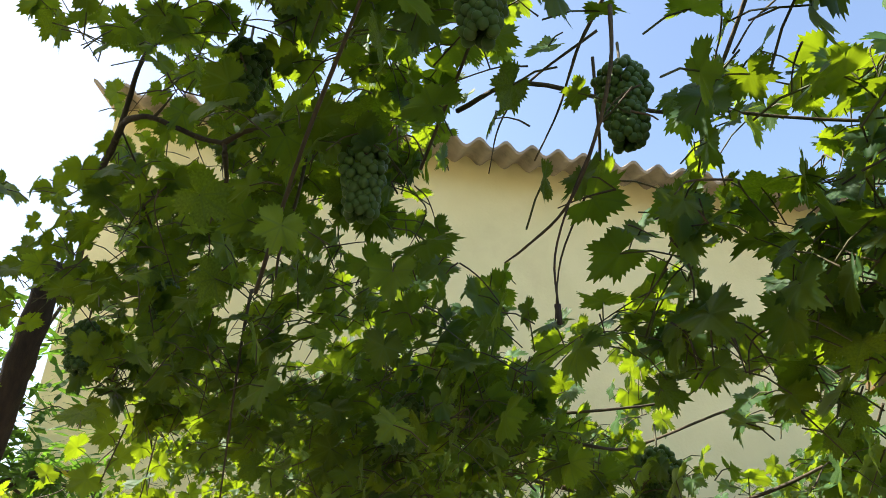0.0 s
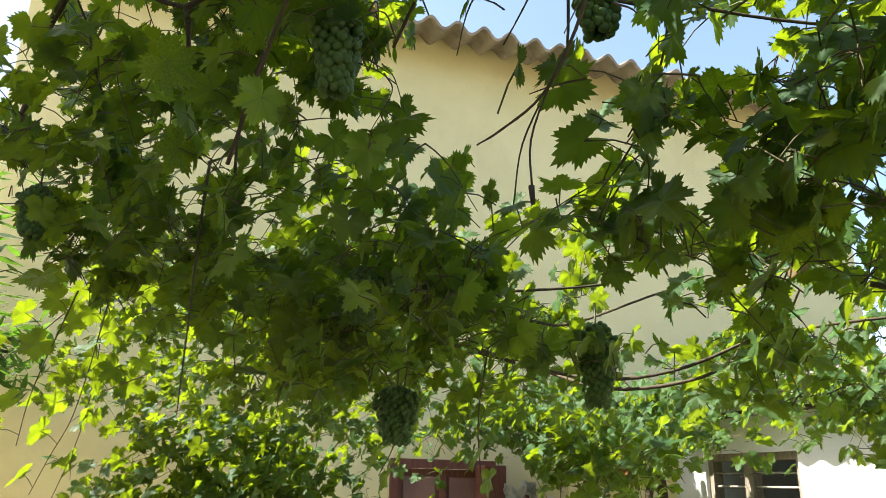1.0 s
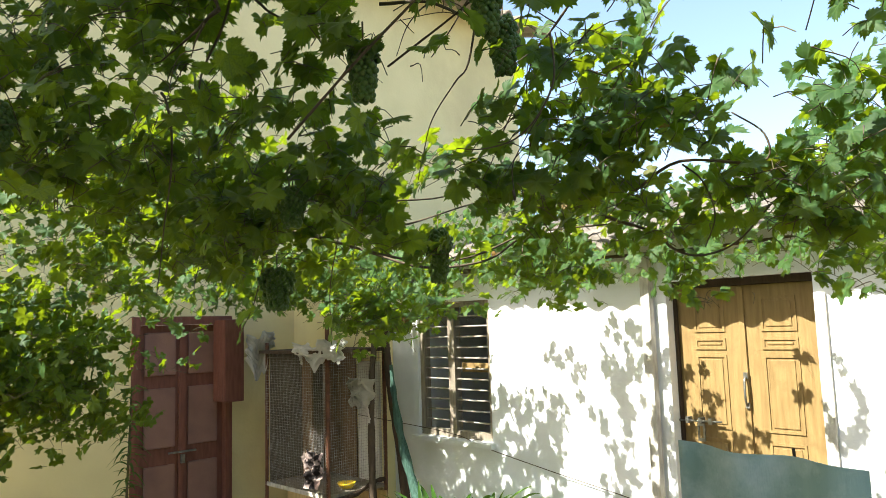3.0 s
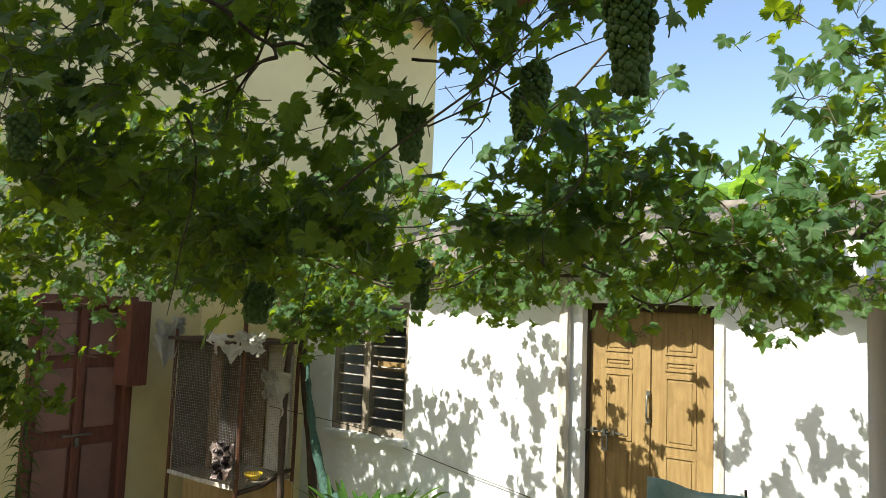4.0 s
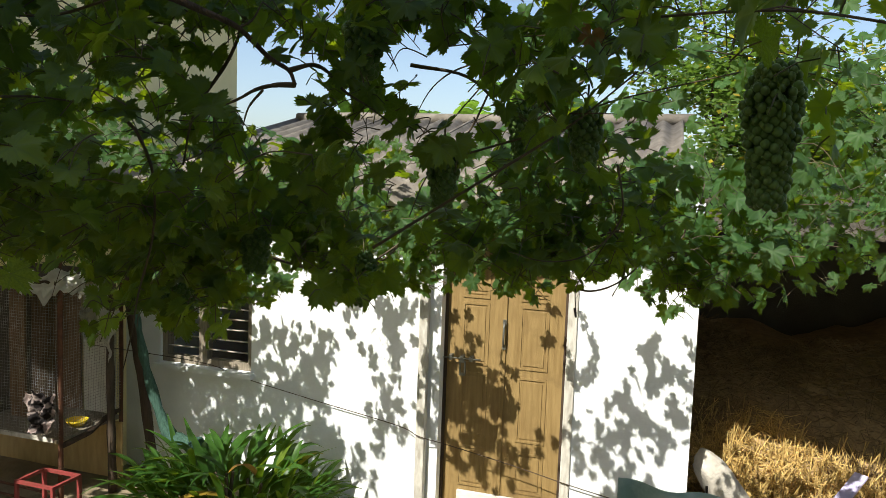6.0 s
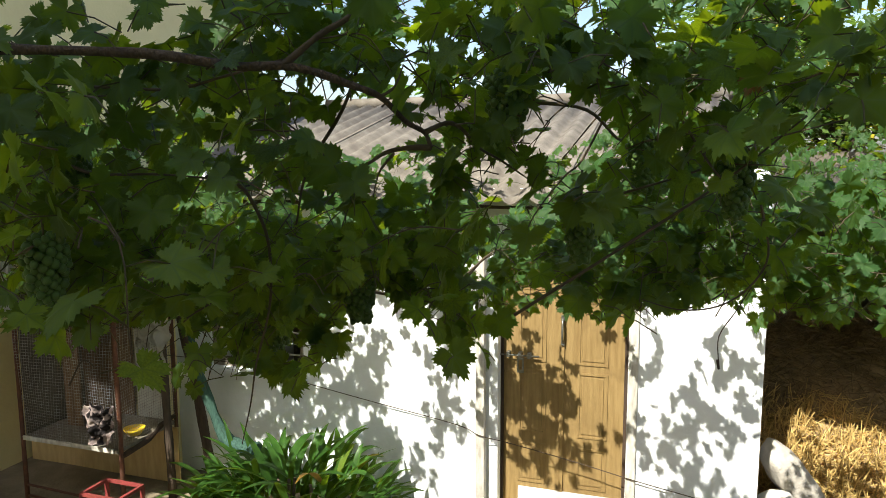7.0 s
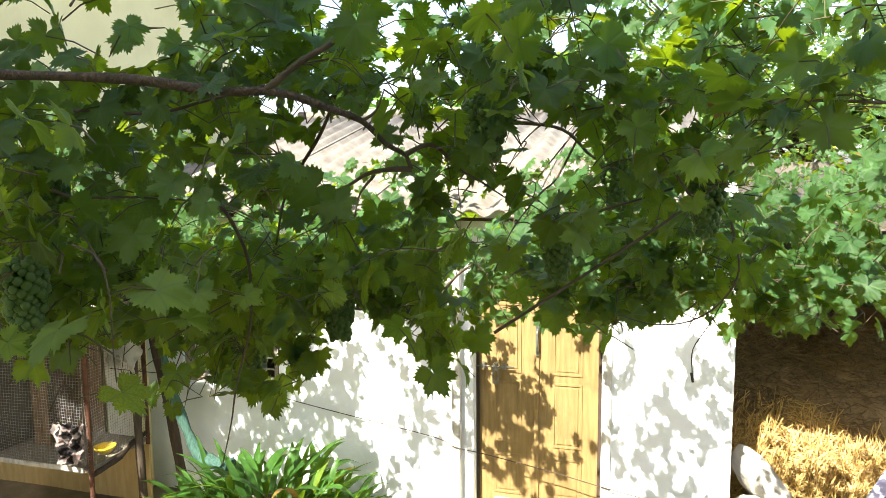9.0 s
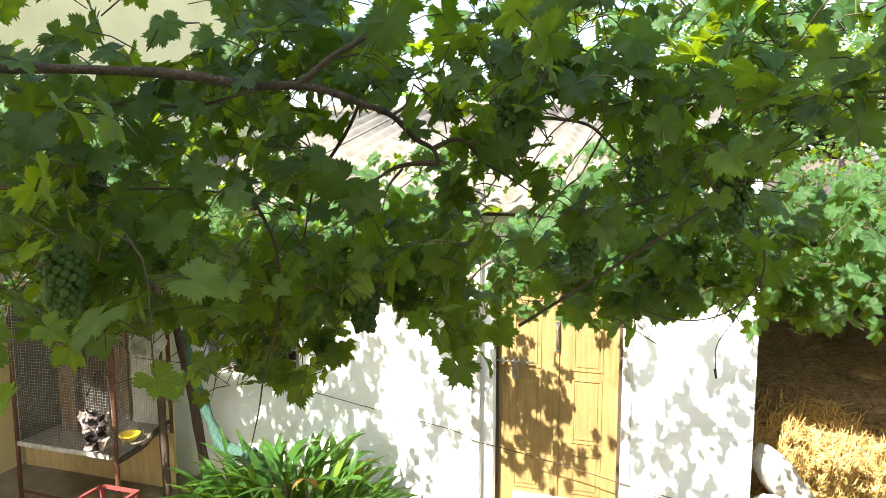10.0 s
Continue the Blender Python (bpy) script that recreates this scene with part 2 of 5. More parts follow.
def tube(pts, r0, r1=None, sides=6, wobble=0.0, seed=0):
    return add_tube(bmesh.new(), pts, r0, r1, sides, wobble, seed)


def corrugated(length, run, wave, amp, thick, steps=8, rows=3):
    """A corrugated sheet: x along length, y up the slope, waves in x."""
    bm = bmesh.new()
    nx = max(2, int(length / wave * steps))
    grid = []
    for lay in (0, thick):
        g = []
        for j in range(rows + 1):
            g.append([bm.verts.new((length * i / nx, run * j / rows, amp * math.cos(2 * math.pi * (length * i / nx) / wave) + lay)) for i in range(nx + 1)])
        grid.append(g)
    lo, hi = grid
    for j in range(rows):
        for i in range(nx):
            bm.faces.new((lo[j][i], lo[j + 1][i], lo[j + 1][i + 1], lo[j][i + 1])).smooth = True
            bm.faces.new((hi[j][i], hi[j][i + 1], hi[j + 1][i + 1], hi[j + 1][i])).smooth = True
    for i in range(nx):
        bm.faces.new((lo[0][i], lo[0][i + 1], hi[0][i + 1], hi[0][i]))
        bm.faces.new((lo[rows][i + 1], lo[rows][i], hi[rows][i], hi[rows][i + 1]))
    for j in range(rows):
        bm.faces.new((lo[j + 1][0], lo[j][0], hi[j][0], hi[j + 1][0]))
        bm.faces.new((lo[j][nx], lo[j + 1][nx], hi[j + 1][nx], hi[j][nx]))
    return bm


def merged(name, verts, faces, material, parent=None, mats=None, uvs=None, smooth=True):
    """One mesh object from plain lists (for foliage and straw)."""
    me = bpy.data.meshes.new(name)
    me.from_pydata(verts, [], faces)
    for m in (material if isinstance(material, (list, tuple)) else [material]):
        me.materials.append(m)
    if mats is not None:
        me.polygons.foreach_set("material_index", mats)
    if uvs is not None:
        lay = me.uv_layers.new(name="UVMap")
        idx = np.empty(len(me.loops), dtype=np.int32)
        me.loops.foreach_get("vertex_index", idx)
        lay.data.foreach_set("uv", np.asarray(uvs, dtype=np.float32)[idx].ravel())
    if smooth:
        me.polygons.foreach_set("use_smooth", [True] * len(me.polygons))
    me.update()
    ob = new(name, me)
    if parent is not None:
        ob.parent = parent
        ob.matrix_parent_inverse = parent.matrix_basis.inverted()
    return ob


# ---------------------------------------------------------------- ground
bm = bmesh.new()
nx, ny = 60, 60
def _g(i, n, near, far):
    u = 2 * i / n - 1
    return math.copysign(near * abs(u) + (far - near) * abs(u) ** 7, u)
grid = [[bm.verts.new((_g(i, nx, 14, 900), _g(j, ny, 14, 900), 0.0)) for i in range(nx + 1)] for j in range(ny + 1)]
for row in grid:
    for v in row:
        v.co.z = 0.025 * noise.noise(v.co * 0.9) - 0.02
for j in range(ny):
    for i in range(nx):
        bm.faces.new((grid[j][i], grid[j][i + 1], grid[j + 1][i + 1], grid[j + 1][i])).smooth = True
tagged(part("ground", bm, M_GROUND), "bare trodden earth of the yard", "ground", kind="structure")

# ---------------------------------------------------------------- whitewashed house
EAVE_Y, EAVE_Z, RIDGE_Y, RIDGE_Z = -0.34, 2.43, 3.5, 3.36
WX0, WX1 = -2.92, 1.80
DX0, DX1, DTOP = -0.02, 0.925, 2.18
WINX0, WINX1, WINZ0, WINZ1 = -2.56, -1.66, 0.95, 2.14
bm = bmesh.new()
T = 0.22
for lo, hi in (((WX0, 0, -0.1), (WINX0, T, 2.5)), ((WINX0, 0, -0.1), (WINX1, T, WINZ0)), ((WINX0, 0, WINZ1), (WINX1, T, 2.5)),
               ((WINX1, 0, -0.1), (DX0, T, 2.5)), ((DX0, 0, DTOP), (DX1, T, 2.5)), ((DX1, 0, -0.1), (WX1, T, 2.5)),
               ((WX1 - T, T, -0.1), (WX1, RIDGE_Y, 2.62)), ((WX0, T, -0.1), (WX0 + T, RIDGE_Y, 2.62))):
    add_box(bm, lo, hi)
tagged(part("wall_north", bm, M_WHITE), "uneven whitewashed masonry wall of a low house", "wall", kind="structure")
# the shed's inner shade is put into the dark colour of these walls
tagged(part("wall_back", box((WX0, RIDGE_Y, -0.1), (7.5, RIDGE_Y + T, 2.75)), M_DARKWALL), "mud back wall coloured dark for the shade indoors", "wall", kind="structure")
tagged(part("wall_shed", box((7.3, 0, -0.1), (7.5, RIDGE_Y, 2.5)), M_DARKWALL), "mud side wall of the open shed, coloured dark for its shade", "wall", kind="structure")

# corrugated roof over house and shed
slope = math.atan2(RIDGE_Z - EAVE_Z, RIDGE_Y - EAVE_Y)
run = math.hypot(RIDGE_Z - EAVE_Z, RIDGE_Y - EAVE_Y)
roof = thing("roof_low", (-3.2, EAVE_Y, EAVE_Z), "weathered grey corrugated fibre-cement roof of the low house", "roof", kind="structure")
for k in range(4):
    x0 = -3.2 + k * 1.21
    bm = corrugated(1.24, run, 0.206, 0.028, 0.008, rows=2)
    bm.transform(Matrix.Translation((x0, EAVE_Y + 0.02 * math.sin(k * 2.1), EAVE_Z + 0.006 * (k % 2))) @ Matrix.Rotation(slope, 4, "X"))
    part("roof_sheet", bm, M_ROOF, roof)
bm = corrugated(4.86, 4.0, 0.206, 0.028, 0.008, rows=2)
bm.transform(Matrix.Translation((-3.2, RIDGE_Y, RIDGE_Z)) @ Matrix.Rotation(-slope, 4, "X"))
part("roof_back", bm, M_ROOF, roof)
bm = tube([(-3.2 + i * 1.0, RIDGE_Y, RIDGE_Z + 0.02 + 0.01 * math.sin(i * 1.7)) for i in range(6)], 0.075, sides=8)
part("ridge_cap", bm, M_ROOF, roof)

# rough brushwood roof of the open shed
bm = bmesh.new()
g = [[bm.verts.new((1.66 + 5.9 * i / 40, -0.30 + 4.0 * j / 20, 2.33 + 0.30 * j / 20 + 0.05 * noise.noise((i * 0.6, j * 0.7, 3)))) for i in range(41)] for j in range(21)]
for j in range(20):
    for i in range(40):
        bm.faces.new((g[j][i], g[j][i + 1], g[j + 1][i + 1], g[j + 1][i])).smooth = True
bmesh.ops.solidify(bm, geom=bm.faces[:], thickness=0.10)
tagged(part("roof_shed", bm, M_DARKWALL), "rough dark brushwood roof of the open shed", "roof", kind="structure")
for x in (4.4, 7.2):
    tagged(part("shed_post", tube([(x, -0.1, -0.05), (x + 0.03, -0.1, 1.2), (x, -0.12, 2.36)], 0.05, 0.045, sides=9, wobble=0.1, seed=4), M_DARKWOOD), "rough dark pole holding up the shed roof", "post", group="shed posts")

# ---------------------------------------------------------------- tall cream house
CX = -4.4
bm = bmesh.new()
RDY0, RDY1, RDTOP = -1.92, -0.92, 2.1
for lo, hi in (((CX - 0.25, -5.5, -0.1), (CX, RDY0, 6.55)), ((CX - 0.25, RDY0, RDTOP), (CX, RDY1, 6.55)), ((CX - 0.25, RDY1, -0.1), (CX, 3.88, 6.55)),
               ((-10, 3.63, -0.1), (CX - 0.25, 3.88, 6.55)), ((-10, -5.5, -0.1), (CX - 0.25, -5.25, 6.55))):
    add_box(bm, lo, hi)
tagged(part("wall_west", bm, M_CREAM), "plain cream rendered wall of a two-storey house", "wall", kind="structure")
tagged(part("wall_link", box((CX, -0.16, -0.1), (WX0, 0.08, 2.5)), M_CREAM), "plain ochre-cream wall between the two houses", "wall", kind="structure")
bm = corrugated(9.7, 4.2, 0.29, 0.05, 0.03, rows=2)
bm.transform(Matrix.Translation((-3.85, -5.6, 6.32)) @ Matrix.Rotation(radians(90), 4, "Z") @ Matrix.Rotation(radians(17), 4, "X"))
tagged(part("roof_tall", bm, M_TILE), "brown wavy tiled eave of the tall house", "roof", kind="structure")

# an unseen wall added behind the walker to shade the near part of the yard
bm = box((-1.6, -6.55, -0.1), (9.0, -6.3, 6.33))
add_box(bm, (-1.6, -12.0, -0.1), (-1.35, -6.55, 6.33))
tagged(part("shade_wall_south", bm, M_CREAM), "plain cream rendered wall, unseen, added to shade the near yard", "wall", kind="structure")

# ---------------------------------------------------------------- wooden door
def panel_board(bm, x0, x1, z0, z1, y, raise_=0.007, frame_w=0.016):
    """A raised panel: moulding round a flat field."""
    for lo, hi in (((x0, y - raise_, z0), (x1, y, z0 + frame_w)), ((x0, y - raise_, z1 - frame_w), (x1, y, z1)),
                   ((x0, y - raise_, z0 + frame_w), (x0 + frame_w, y, z1 - frame_w)), ((x1 - frame_w, y - raise_, z0 + frame_w), (x1, y, z1 - frame_w))):
        add_box(bm, lo, hi)
    add_box(bm, (x0 + 0.03, y - raise_ * 0.7, z0 + 0.03), (x1 - 0.03, y, z1 - 0.03), bevel=0.004)


DOOR_Y = 0.12
door = thing("door_1", (0.45, DOOR_Y, 0), "closed yellow-brown panelled wooden double door", "door", kind="structure")
bm = bmesh.new()
add_box(bm, (-0.02, 0.09, 0.0), (-0.004, 0.2, DTOP))
add_box(bm, (0.895, 0.09, 0.0), (0.925, 0.2, DTOP))
add_box(bm, (-0.004, 0.09, DTOP - 0.05), (0.895, 0.2, DTOP))
part("frame", bm, M_DARKWOOD, door, "dark stained door frame")
for x0, x1 in ((-0.002, 0.438), (0.444, 0.893)):
    leaf = part("door_leaf", box((x0, DOOR_Y, 0.02), (x1, DOOR_Y + 0.035, DTOP - 0.052), bevel=0.003), M_DOOR, door)
    for z0, z1 in ((0.24, 0.56), (0.64, 1.14), (1.20, 1.68), (1.715, 1.79), (1.83, 2.05)):
        bm = bmesh.new()
        panel_board(bm, x0 + 0.115, x1 - 0.115, z0, z1, DOOR_Y - 0.0005)
        part("panel", bm, M_DOOR, leaf)
part("astragal", box((0.424, DOOR_Y - 0.016, 0.03), (0.460, DOOR_Y - 0.001, DTOP - 0.06), bevel=0.004), M_DOOR, door)
HX = 0.447
bm = tube([(HX, DOOR_Y - 0.03, 1.365), (HX, DOOR_Y - 0.05, 1.39), (HX, DOOR_Y - 0.055, 1.45), (HX, DOOR_Y - 0.05, 1.52), (HX, DOOR_Y - 0.03, 1.545)], 0.008, sides=8)
add_box(bm, (HX - 0.013, DOOR_Y - 0.03, 1.345), (HX + 0.013, DOOR_Y - 0.012, 1.38))
add_box(bm, (HX - 0.013, DOOR_Y - 0.03, 1.53), (HX + 0.013, DOOR_Y - 0.012, 1.57))
part("handle", bm, M_STEEL, door, "worn steel pull handle")
bm = tube([(-0.025, DOOR_Y - 0.045, 1.244), (0.275, DOOR_Y - 0.04, 1.247)], 0.0065, sides=6)
for x in (0.04, 0.13, 0.20):
    add_box(bm, (x - 0.012, DOOR_Y - 0.055, 1.228), (x + 0.012, DOOR_Y - 0.001, 1.268))
for lo, hi in (((0.110, 1.115), (0.122, 1.23)), ((0.148, 1.115), (0.160, 1.23)), ((0.122, 1.115), (0.148, 1.135)), ((0.122, 1.215), (0.148, 1.23))):
    add_box(bm, (lo[0], DOOR_Y - 0.05, lo[1]), (hi[0], DOOR_Y - 0.04, hi[1]))
part("latch", bm, M_STEEL, door, "steel bolt with a hanging hasp")
bm = box((0.12, DOOR_Y - 0.03, 0.0), (0.875, DOOR_Y - 0.002, 0.20), bevel=0.004)
part("kick_board", bm, M_CLOTH, door, "pale weathered kick board at the foot")
part("threshold", box((-0.05, -0.12, -0.06), (0.98, 0.12, 0.005), bevel=0.01), M_CREAM, door)
bm = box((-0.175, -0.075, -0.05), (-0.105, -0.01, 2.36), bevel=0.01)
tagged(part("wooden_post", bm, M_PLASTER), "grey weathered squared post standing against the white wall", "post")
bm = box((0.928, -0.022, 0.0), (0.995, -0.002, 2.05), bevel=0.008)
tagged(part("door_trim", bm, M_PLASTER), "flaking grey plaster strip beside the door", "trim", kind="structure")

# ---------------------------------------------------------------- barred window
win = thing("window_1", ((WINX0 + WINX1) / 2, 0.05, WINZ0), "dark unglazed window with horizontal bars and a mullion", "window", kind="structure")
bm = bmesh.new()
add_box(bm, (WINX0, 0.03, WINZ0), (WINX0 + 0.05, 0.11, WINZ1))
add_box(bm, (WINX1 - 0.05, 0.03, WINZ0), (WINX1, 0.11, WINZ1))
add_box(bm, (WINX0 + 0.05, 0.03, WINZ1 - 0.05), (WINX1 - 0.05, 0.11, WINZ1))
add_box(bm, (WINX0 + 0.05, 0.03, WINZ0), (WINX1 - 0.05, 0.11, WINZ0 + 0.06))
part("window_frame", bm, M_OLDWOOD, win)
part("mullion", box((-2.19, 0.03, WINZ0 + 0.06), (-2.11, 0.11, WINZ1 - 0.05)), M_OLDWOOD, win)
part("window_sill", box((WINX0 - 0.05, -0.06, WINZ0 - 0.05), (WINX1 + 0.03, 0.03, WINZ0 - 0.002), bevel=0.006), M_WHITE, win)
for k in range(11):
    z = WINZ0 + 0.14 + k * 0.092
    for x0, x1 in ((WINX0 + 0.05, -2.19), (-2.11, WINX1 - 0.05)):
        part("bar", tube([(x0 - 0.005, 0.06, z), (x1 + 0.005, 0.06, z + 0.004 * math.sin(k))], 0.008, sides=6), M_IRON, win)
part("shutter_board", box((WINX0 + 0.5, 0.075, 1.52), (WINX1 - 0.06, 0.1, 1.60)), M_DOOR, win)
# wall added as a dark backing, in place of the room's own shade
tagged(part("wall_room", box((WX0 + T, 1.6, 0), (DX0 - 0.1, 1.7, 2.6)), M_DARKWALL), "added inner wall, coloured dark for the unlit room behind the barred window", "wall", kind="structure")

# ---------------------------------------------------------------- red-brown door of the tall house
rd = thing("door_2", (CX, (RDY0 + RDY1) / 2, 0), "closed red-brown wooden double door with pale panels", "door", kind="structure")
bm = bmesh.new()
add_box(bm, (CX - 0.12, RDY0, 0), (CX + 0.03, RDY0 + 0.07, RDTOP))
add_box(bm, (CX - 0.12, RDY1 - 0.07, 0), (CX + 0.03, RDY1, RDTOP))
add_box(bm, (CX - 0.12, RDY0 + 0.07, RDTOP - 0.08), (CX + 0.03, RDY1 - 0.07, RDTOP))
part("frame", bm, M_RED, rd)
ym = (RDY0 + RDY1) / 2
for y0, y1 in ((RDY0 + 0.072, ym - 0.003), (ym + 0.003, RDY1 - 0.072)):
    leaf = part("door_leaf", box((CX - 0.08, y0, 0.01), (CX - 0.04, y1, RDTOP - 0.082)), M_RED, rd)
    for z0, z1 in ((0.12, 0.70), (0.86, 1.42), (1.54, 1.95)):
        part("panel", box((CX - 0.041, y0 + 0.06, z0), (CX - 0.022, y1 - 0.06, z1), bevel=0.012), M_REDPANEL, leaf)
part("astragal", box((CX - 0.039, ym - 0.035, 0.03), (CX - 0.006, ym + 0.035, RDTOP - 0.09), bevel=0.006), M_RED, rd)
bm = box((CX - 0.01, ym - 0.14, 0.80), (CX + 0.02, ym + 0.13, 0.815))
add_box(bm, (CX - 0.01, ym - 0.02, 0.70), (CX + 0.02, ym + 0.015, 0.78))
part("latch", bm, M_STEEL, rd)
bm = box((CX - 0.005, RDY1 - 0.19, 1.25), (CX + 0.24, RDY1 + 0.02, 2.06), bevel=0.01)
tagged(part("wooden_cabinet", bm, M_RED), "red-brown wooden box mounted beside the red-brown door", "cabinet")

# ---------------------------------------------------------------- wire hutch
M_OCHRE = mat("ochre_board", (0.56, 0.41, 0.19), (0.44, 0.31, 0.13), scale=5, rough=0.8, bump=0.3, stretch=(5, 5, 1))
M_BROWN = mat("brown_board", (0.20, 0.13, 0.075), (0.13, 0.085, 0.05), scale=5, rough=0.85, bump=0.3, stretch=(5, 5, 1))
M_YELLOW = mat("yellow_plastic", (0.75, 0.55, 0.03), (0.65, 0.46, 0.03), scale=5, rough=0.35, bump=0.05)


def hutch():
    h = thing("wire_hutch", (-3.2, -0.6, 0), "ramshackle rusty wire-mesh animal hutch on iron legs", "hutch")
    x0, x1, y0, y1, zf, zt = -3.70, -2.755, -0.92, -0.26, 0.53, 1.72
    for x, y, r, top in ((x0, y0, 0.017, zt + 0.1), (x1, y0 + 0.03, 0.019, 2.05), (x0, y1, 0.017, zt), (x1, y1, 0.018, zt + 0.12)):
        part("leg", tube(catmull([(x, y, -0.03), (x + 0.008, y, 0.9), (x, y + 0.01, top)], 4), r, sides=8, wobble=0.06, seed=2), M_RUST, h, "rust-brown iron leg")
    part("shelf", box((x0, y0, zf - 0.035), (x1, y1, zf - 0.005), bevel=0.005), M_OLDWOOD, h, "grey splintered shelf board")
    part("shelf_edge", box((x0, y0 - 0.012, zf - 0.03), (x1 - 0.03, y0 - 0.001, zf + 0.008), bevel=0.004), M_PLASTER, h, "whitish droppings-stained front edge")
    part("roof_board", box((x0 - 0.05, y0 - 0.05, zt), (x1 + 0.05, y1 + 0.05, zt + 0.03)), M_DARKWOOD, h)
    part("back_board", box((x0, y1 - 0.02, zf), (-3.16, y1, zt)), M_BROWN, h)
    part("side_board", box((x0 + 0.008, y0 + 0.03, zf), (x0 + 0.02, y1 - 0.03, zt)), M_DARKWALL, h, "dark side board")
    part("pale_board", box((-3.12, y1 - 0.02, zf), (-2.80, y1, zt - 0.1)), M_CLOTH, h, "pale board behind the mesh")
    part("mid_board", box((-3.55, -0.62, zf), (-3.39, -0.60, zt)), M_BROWN, h, "brown board")
    part("low_board", box((-4.35, y1 - 0.03, -0.02), (-2.72, y1 - 0.01, zf - 0.06)), M_OCHRE, h, "ochre board under the shelf")
    for a, b, fixed, axis in ((x0, x1, y0 - 0.004, 0), (y0, y1, x1 + 0.004, 1)):
        bm = bmesh.new()
        n = int((b - a) / 0.024)
        sag = lambda u, z: 0.012 * math.sin(u * 9 + z * 5)
        for i in range(n + 1):
            u = a + (b - a) * i / n
            pts = [((u, fixed + sag(u, z), z) if axis == 0 else (fixed + sag(u, z), u, z)) for z in np.linspace(zf, zt, 7)]
            add_tube(bm, pts, 0.0014, sides=3)
        for k in range(int((zt - zf) / 0.024)):
            z = zf + 0.024 * k
            pts = [((u, fixed + sag(u, z), z) if axis == 0 else (fixed + sag(u, z), u, z)) for u in np.linspace(a, b, 7)]
            add_tube(bm, pts, 0.0014, sides=3)
        part("mesh_panel", bm, M_IRON, h, "sagging square wire mesh")
    part("rail", tube(catmull([(x1 + 0.01, y0 + 0.03, 0.47), (x1 + 0.02, -0.6, 0.50), (x1, -0.4, 0.56), (x1, y1, 0.57)], 4), 0.024, 0.018, sides=7, wobble=0.25, seed=3), M_DARKWOOD, h, "dark crooked branch as a rail")
    for z in (0.12, 0.03):
        part("rail", tube([(x0, y0, z), (x1, y0, z - 0.03)], 0.010), M_RUST, h)
    return h


hutch()
bm = bmesh.new()
prof = [(0.0, 0.004), (0.045, 0.0), (0.075, 0.035), (0.085, 0.055), (0.080, 0.056), (0.070, 0.036), (0.042, 0.008), (0.0, 0.010)]
rings = [[bm.verts.new((-2.86 + r * math.cos(a), -0.62 + r * math.sin(a), 0.528 + z)) for a in (2 * math.pi * k / 20 for k in range(20))] for r, z in prof[1:-1]]
for p, q in zip(rings, rings[1:]):
    for k in range(20):
        bm.faces.new((p[k], p[(k + 1) % 20], q[(k + 1) % 20], q[k])).smooth = True
bm.faces.new(rings[0][::-1])
bm.faces.new(rings[-1])
tagged(part("feeding_bowl", bm, M_YELLOW), "small yellow plastic feeding bowl on the hutch shelf", "bowl")


M_RAG = mat("white_plastic_sheet", (0.80, 0.79, 0.76), (0.66, 0.64, 0.60), scale=9, rough=0.6, bump=0.5)


def draped_cloth(center, w, hgt, material, label, seed, axis="x", torn=1.0):
    """A crumpled cloth hanging over an edge: a folded sheet with thickness."""
    bm = bmesh.new()
    nu, nv = 34, 30
    rnd = random.Random(seed)
    ph = rnd.random() * 6
    g = []
    for j in range(nv + 1):
        row = []
        for i in range(nu + 1):
            u, v = i / nu - 0.5, j / nv
            depth = 0.025 * math.sin(u * 14 + ph + v * 3) * (0.4 + v) + 0.05 * noise.noise((u * 4, v * 4, ph)) + 0.03 * noise.noise((u * 11, v * 9, ph)) + 0.012 * noise.noise((u * 27, v * 24, ph))
            width = w * (1 - 0.18 * v + 0.08 * math.sin(v * 5 + ph))
            reach = 0.62 + 0.38 * (1 - torn) + torn * (0.75 * noise.noise((u * 2.6, ph, 2.0)) + 0.25 * noise.noise((u * 9, ph, 5.0)))
            z = -hgt * v * max(0.25, min(1.15, reach)) + 0.07 * noise.noise((u * 4, ph, 8.0)) * (1 - v)
            u += 0.05 * noise.noise((ph, v * 5, u * 3))
            p = (u * width, depth, z) if axis == "x" else (depth, u * width, z)
            row.append(bm.verts.new(Vector(center) + Vector(p)))
        g.append(row)
    for j in range(nv):
        for i in range(nu):
            bm.faces.new((g[j][i], g[j][i + 1], g[j + 1][i + 1], g[j + 1][i])).smooth = True
    geom = bm.faces[:]
    bmesh.ops.solidify(bm, geom=geom, thickness=0.004)
    return tagged(part("hanging_cloth", bm, material), label, "cloth", group="rags on the hutch")


draped_cloth((-2.66, -0.62, 1.50), 0.34, 0.48, M_CLOTH, "crumpled off-white rag hanging over the hutch roof", 1)
draped_cloth((-2.88, -0.97, 1.82), 0.52, 0.30, M_RAG, "bright white crumpled plastic sheet draped on the hutch", 2)
draped_cloth((-2.60, -0.93, 1.84), 0.36, 0.26, M_RAG, "white crumpled cloth bundled on top of the hutch", 12)
draped_cloth((-3.74, -0.95, 1.90), 0.32, 0.42, M_CLOTH, "pale torn cloth hanging from the hutch corner", 5, "y")
M_MOTTLED = mat("mottled_cloth", (0.03, 0.025, 0.025), (0.55, 0.45, 0.42), scale=11, detail=2, rough=0.9, bump=0.3, mix=(0.48, 0.56))
draped_cloth((-2.86, -0.985, 0.90), 0.26, 0.32, M_MOTTLED, "black and white mottled cloth hung on the hutch front", 31, torn=0.1)
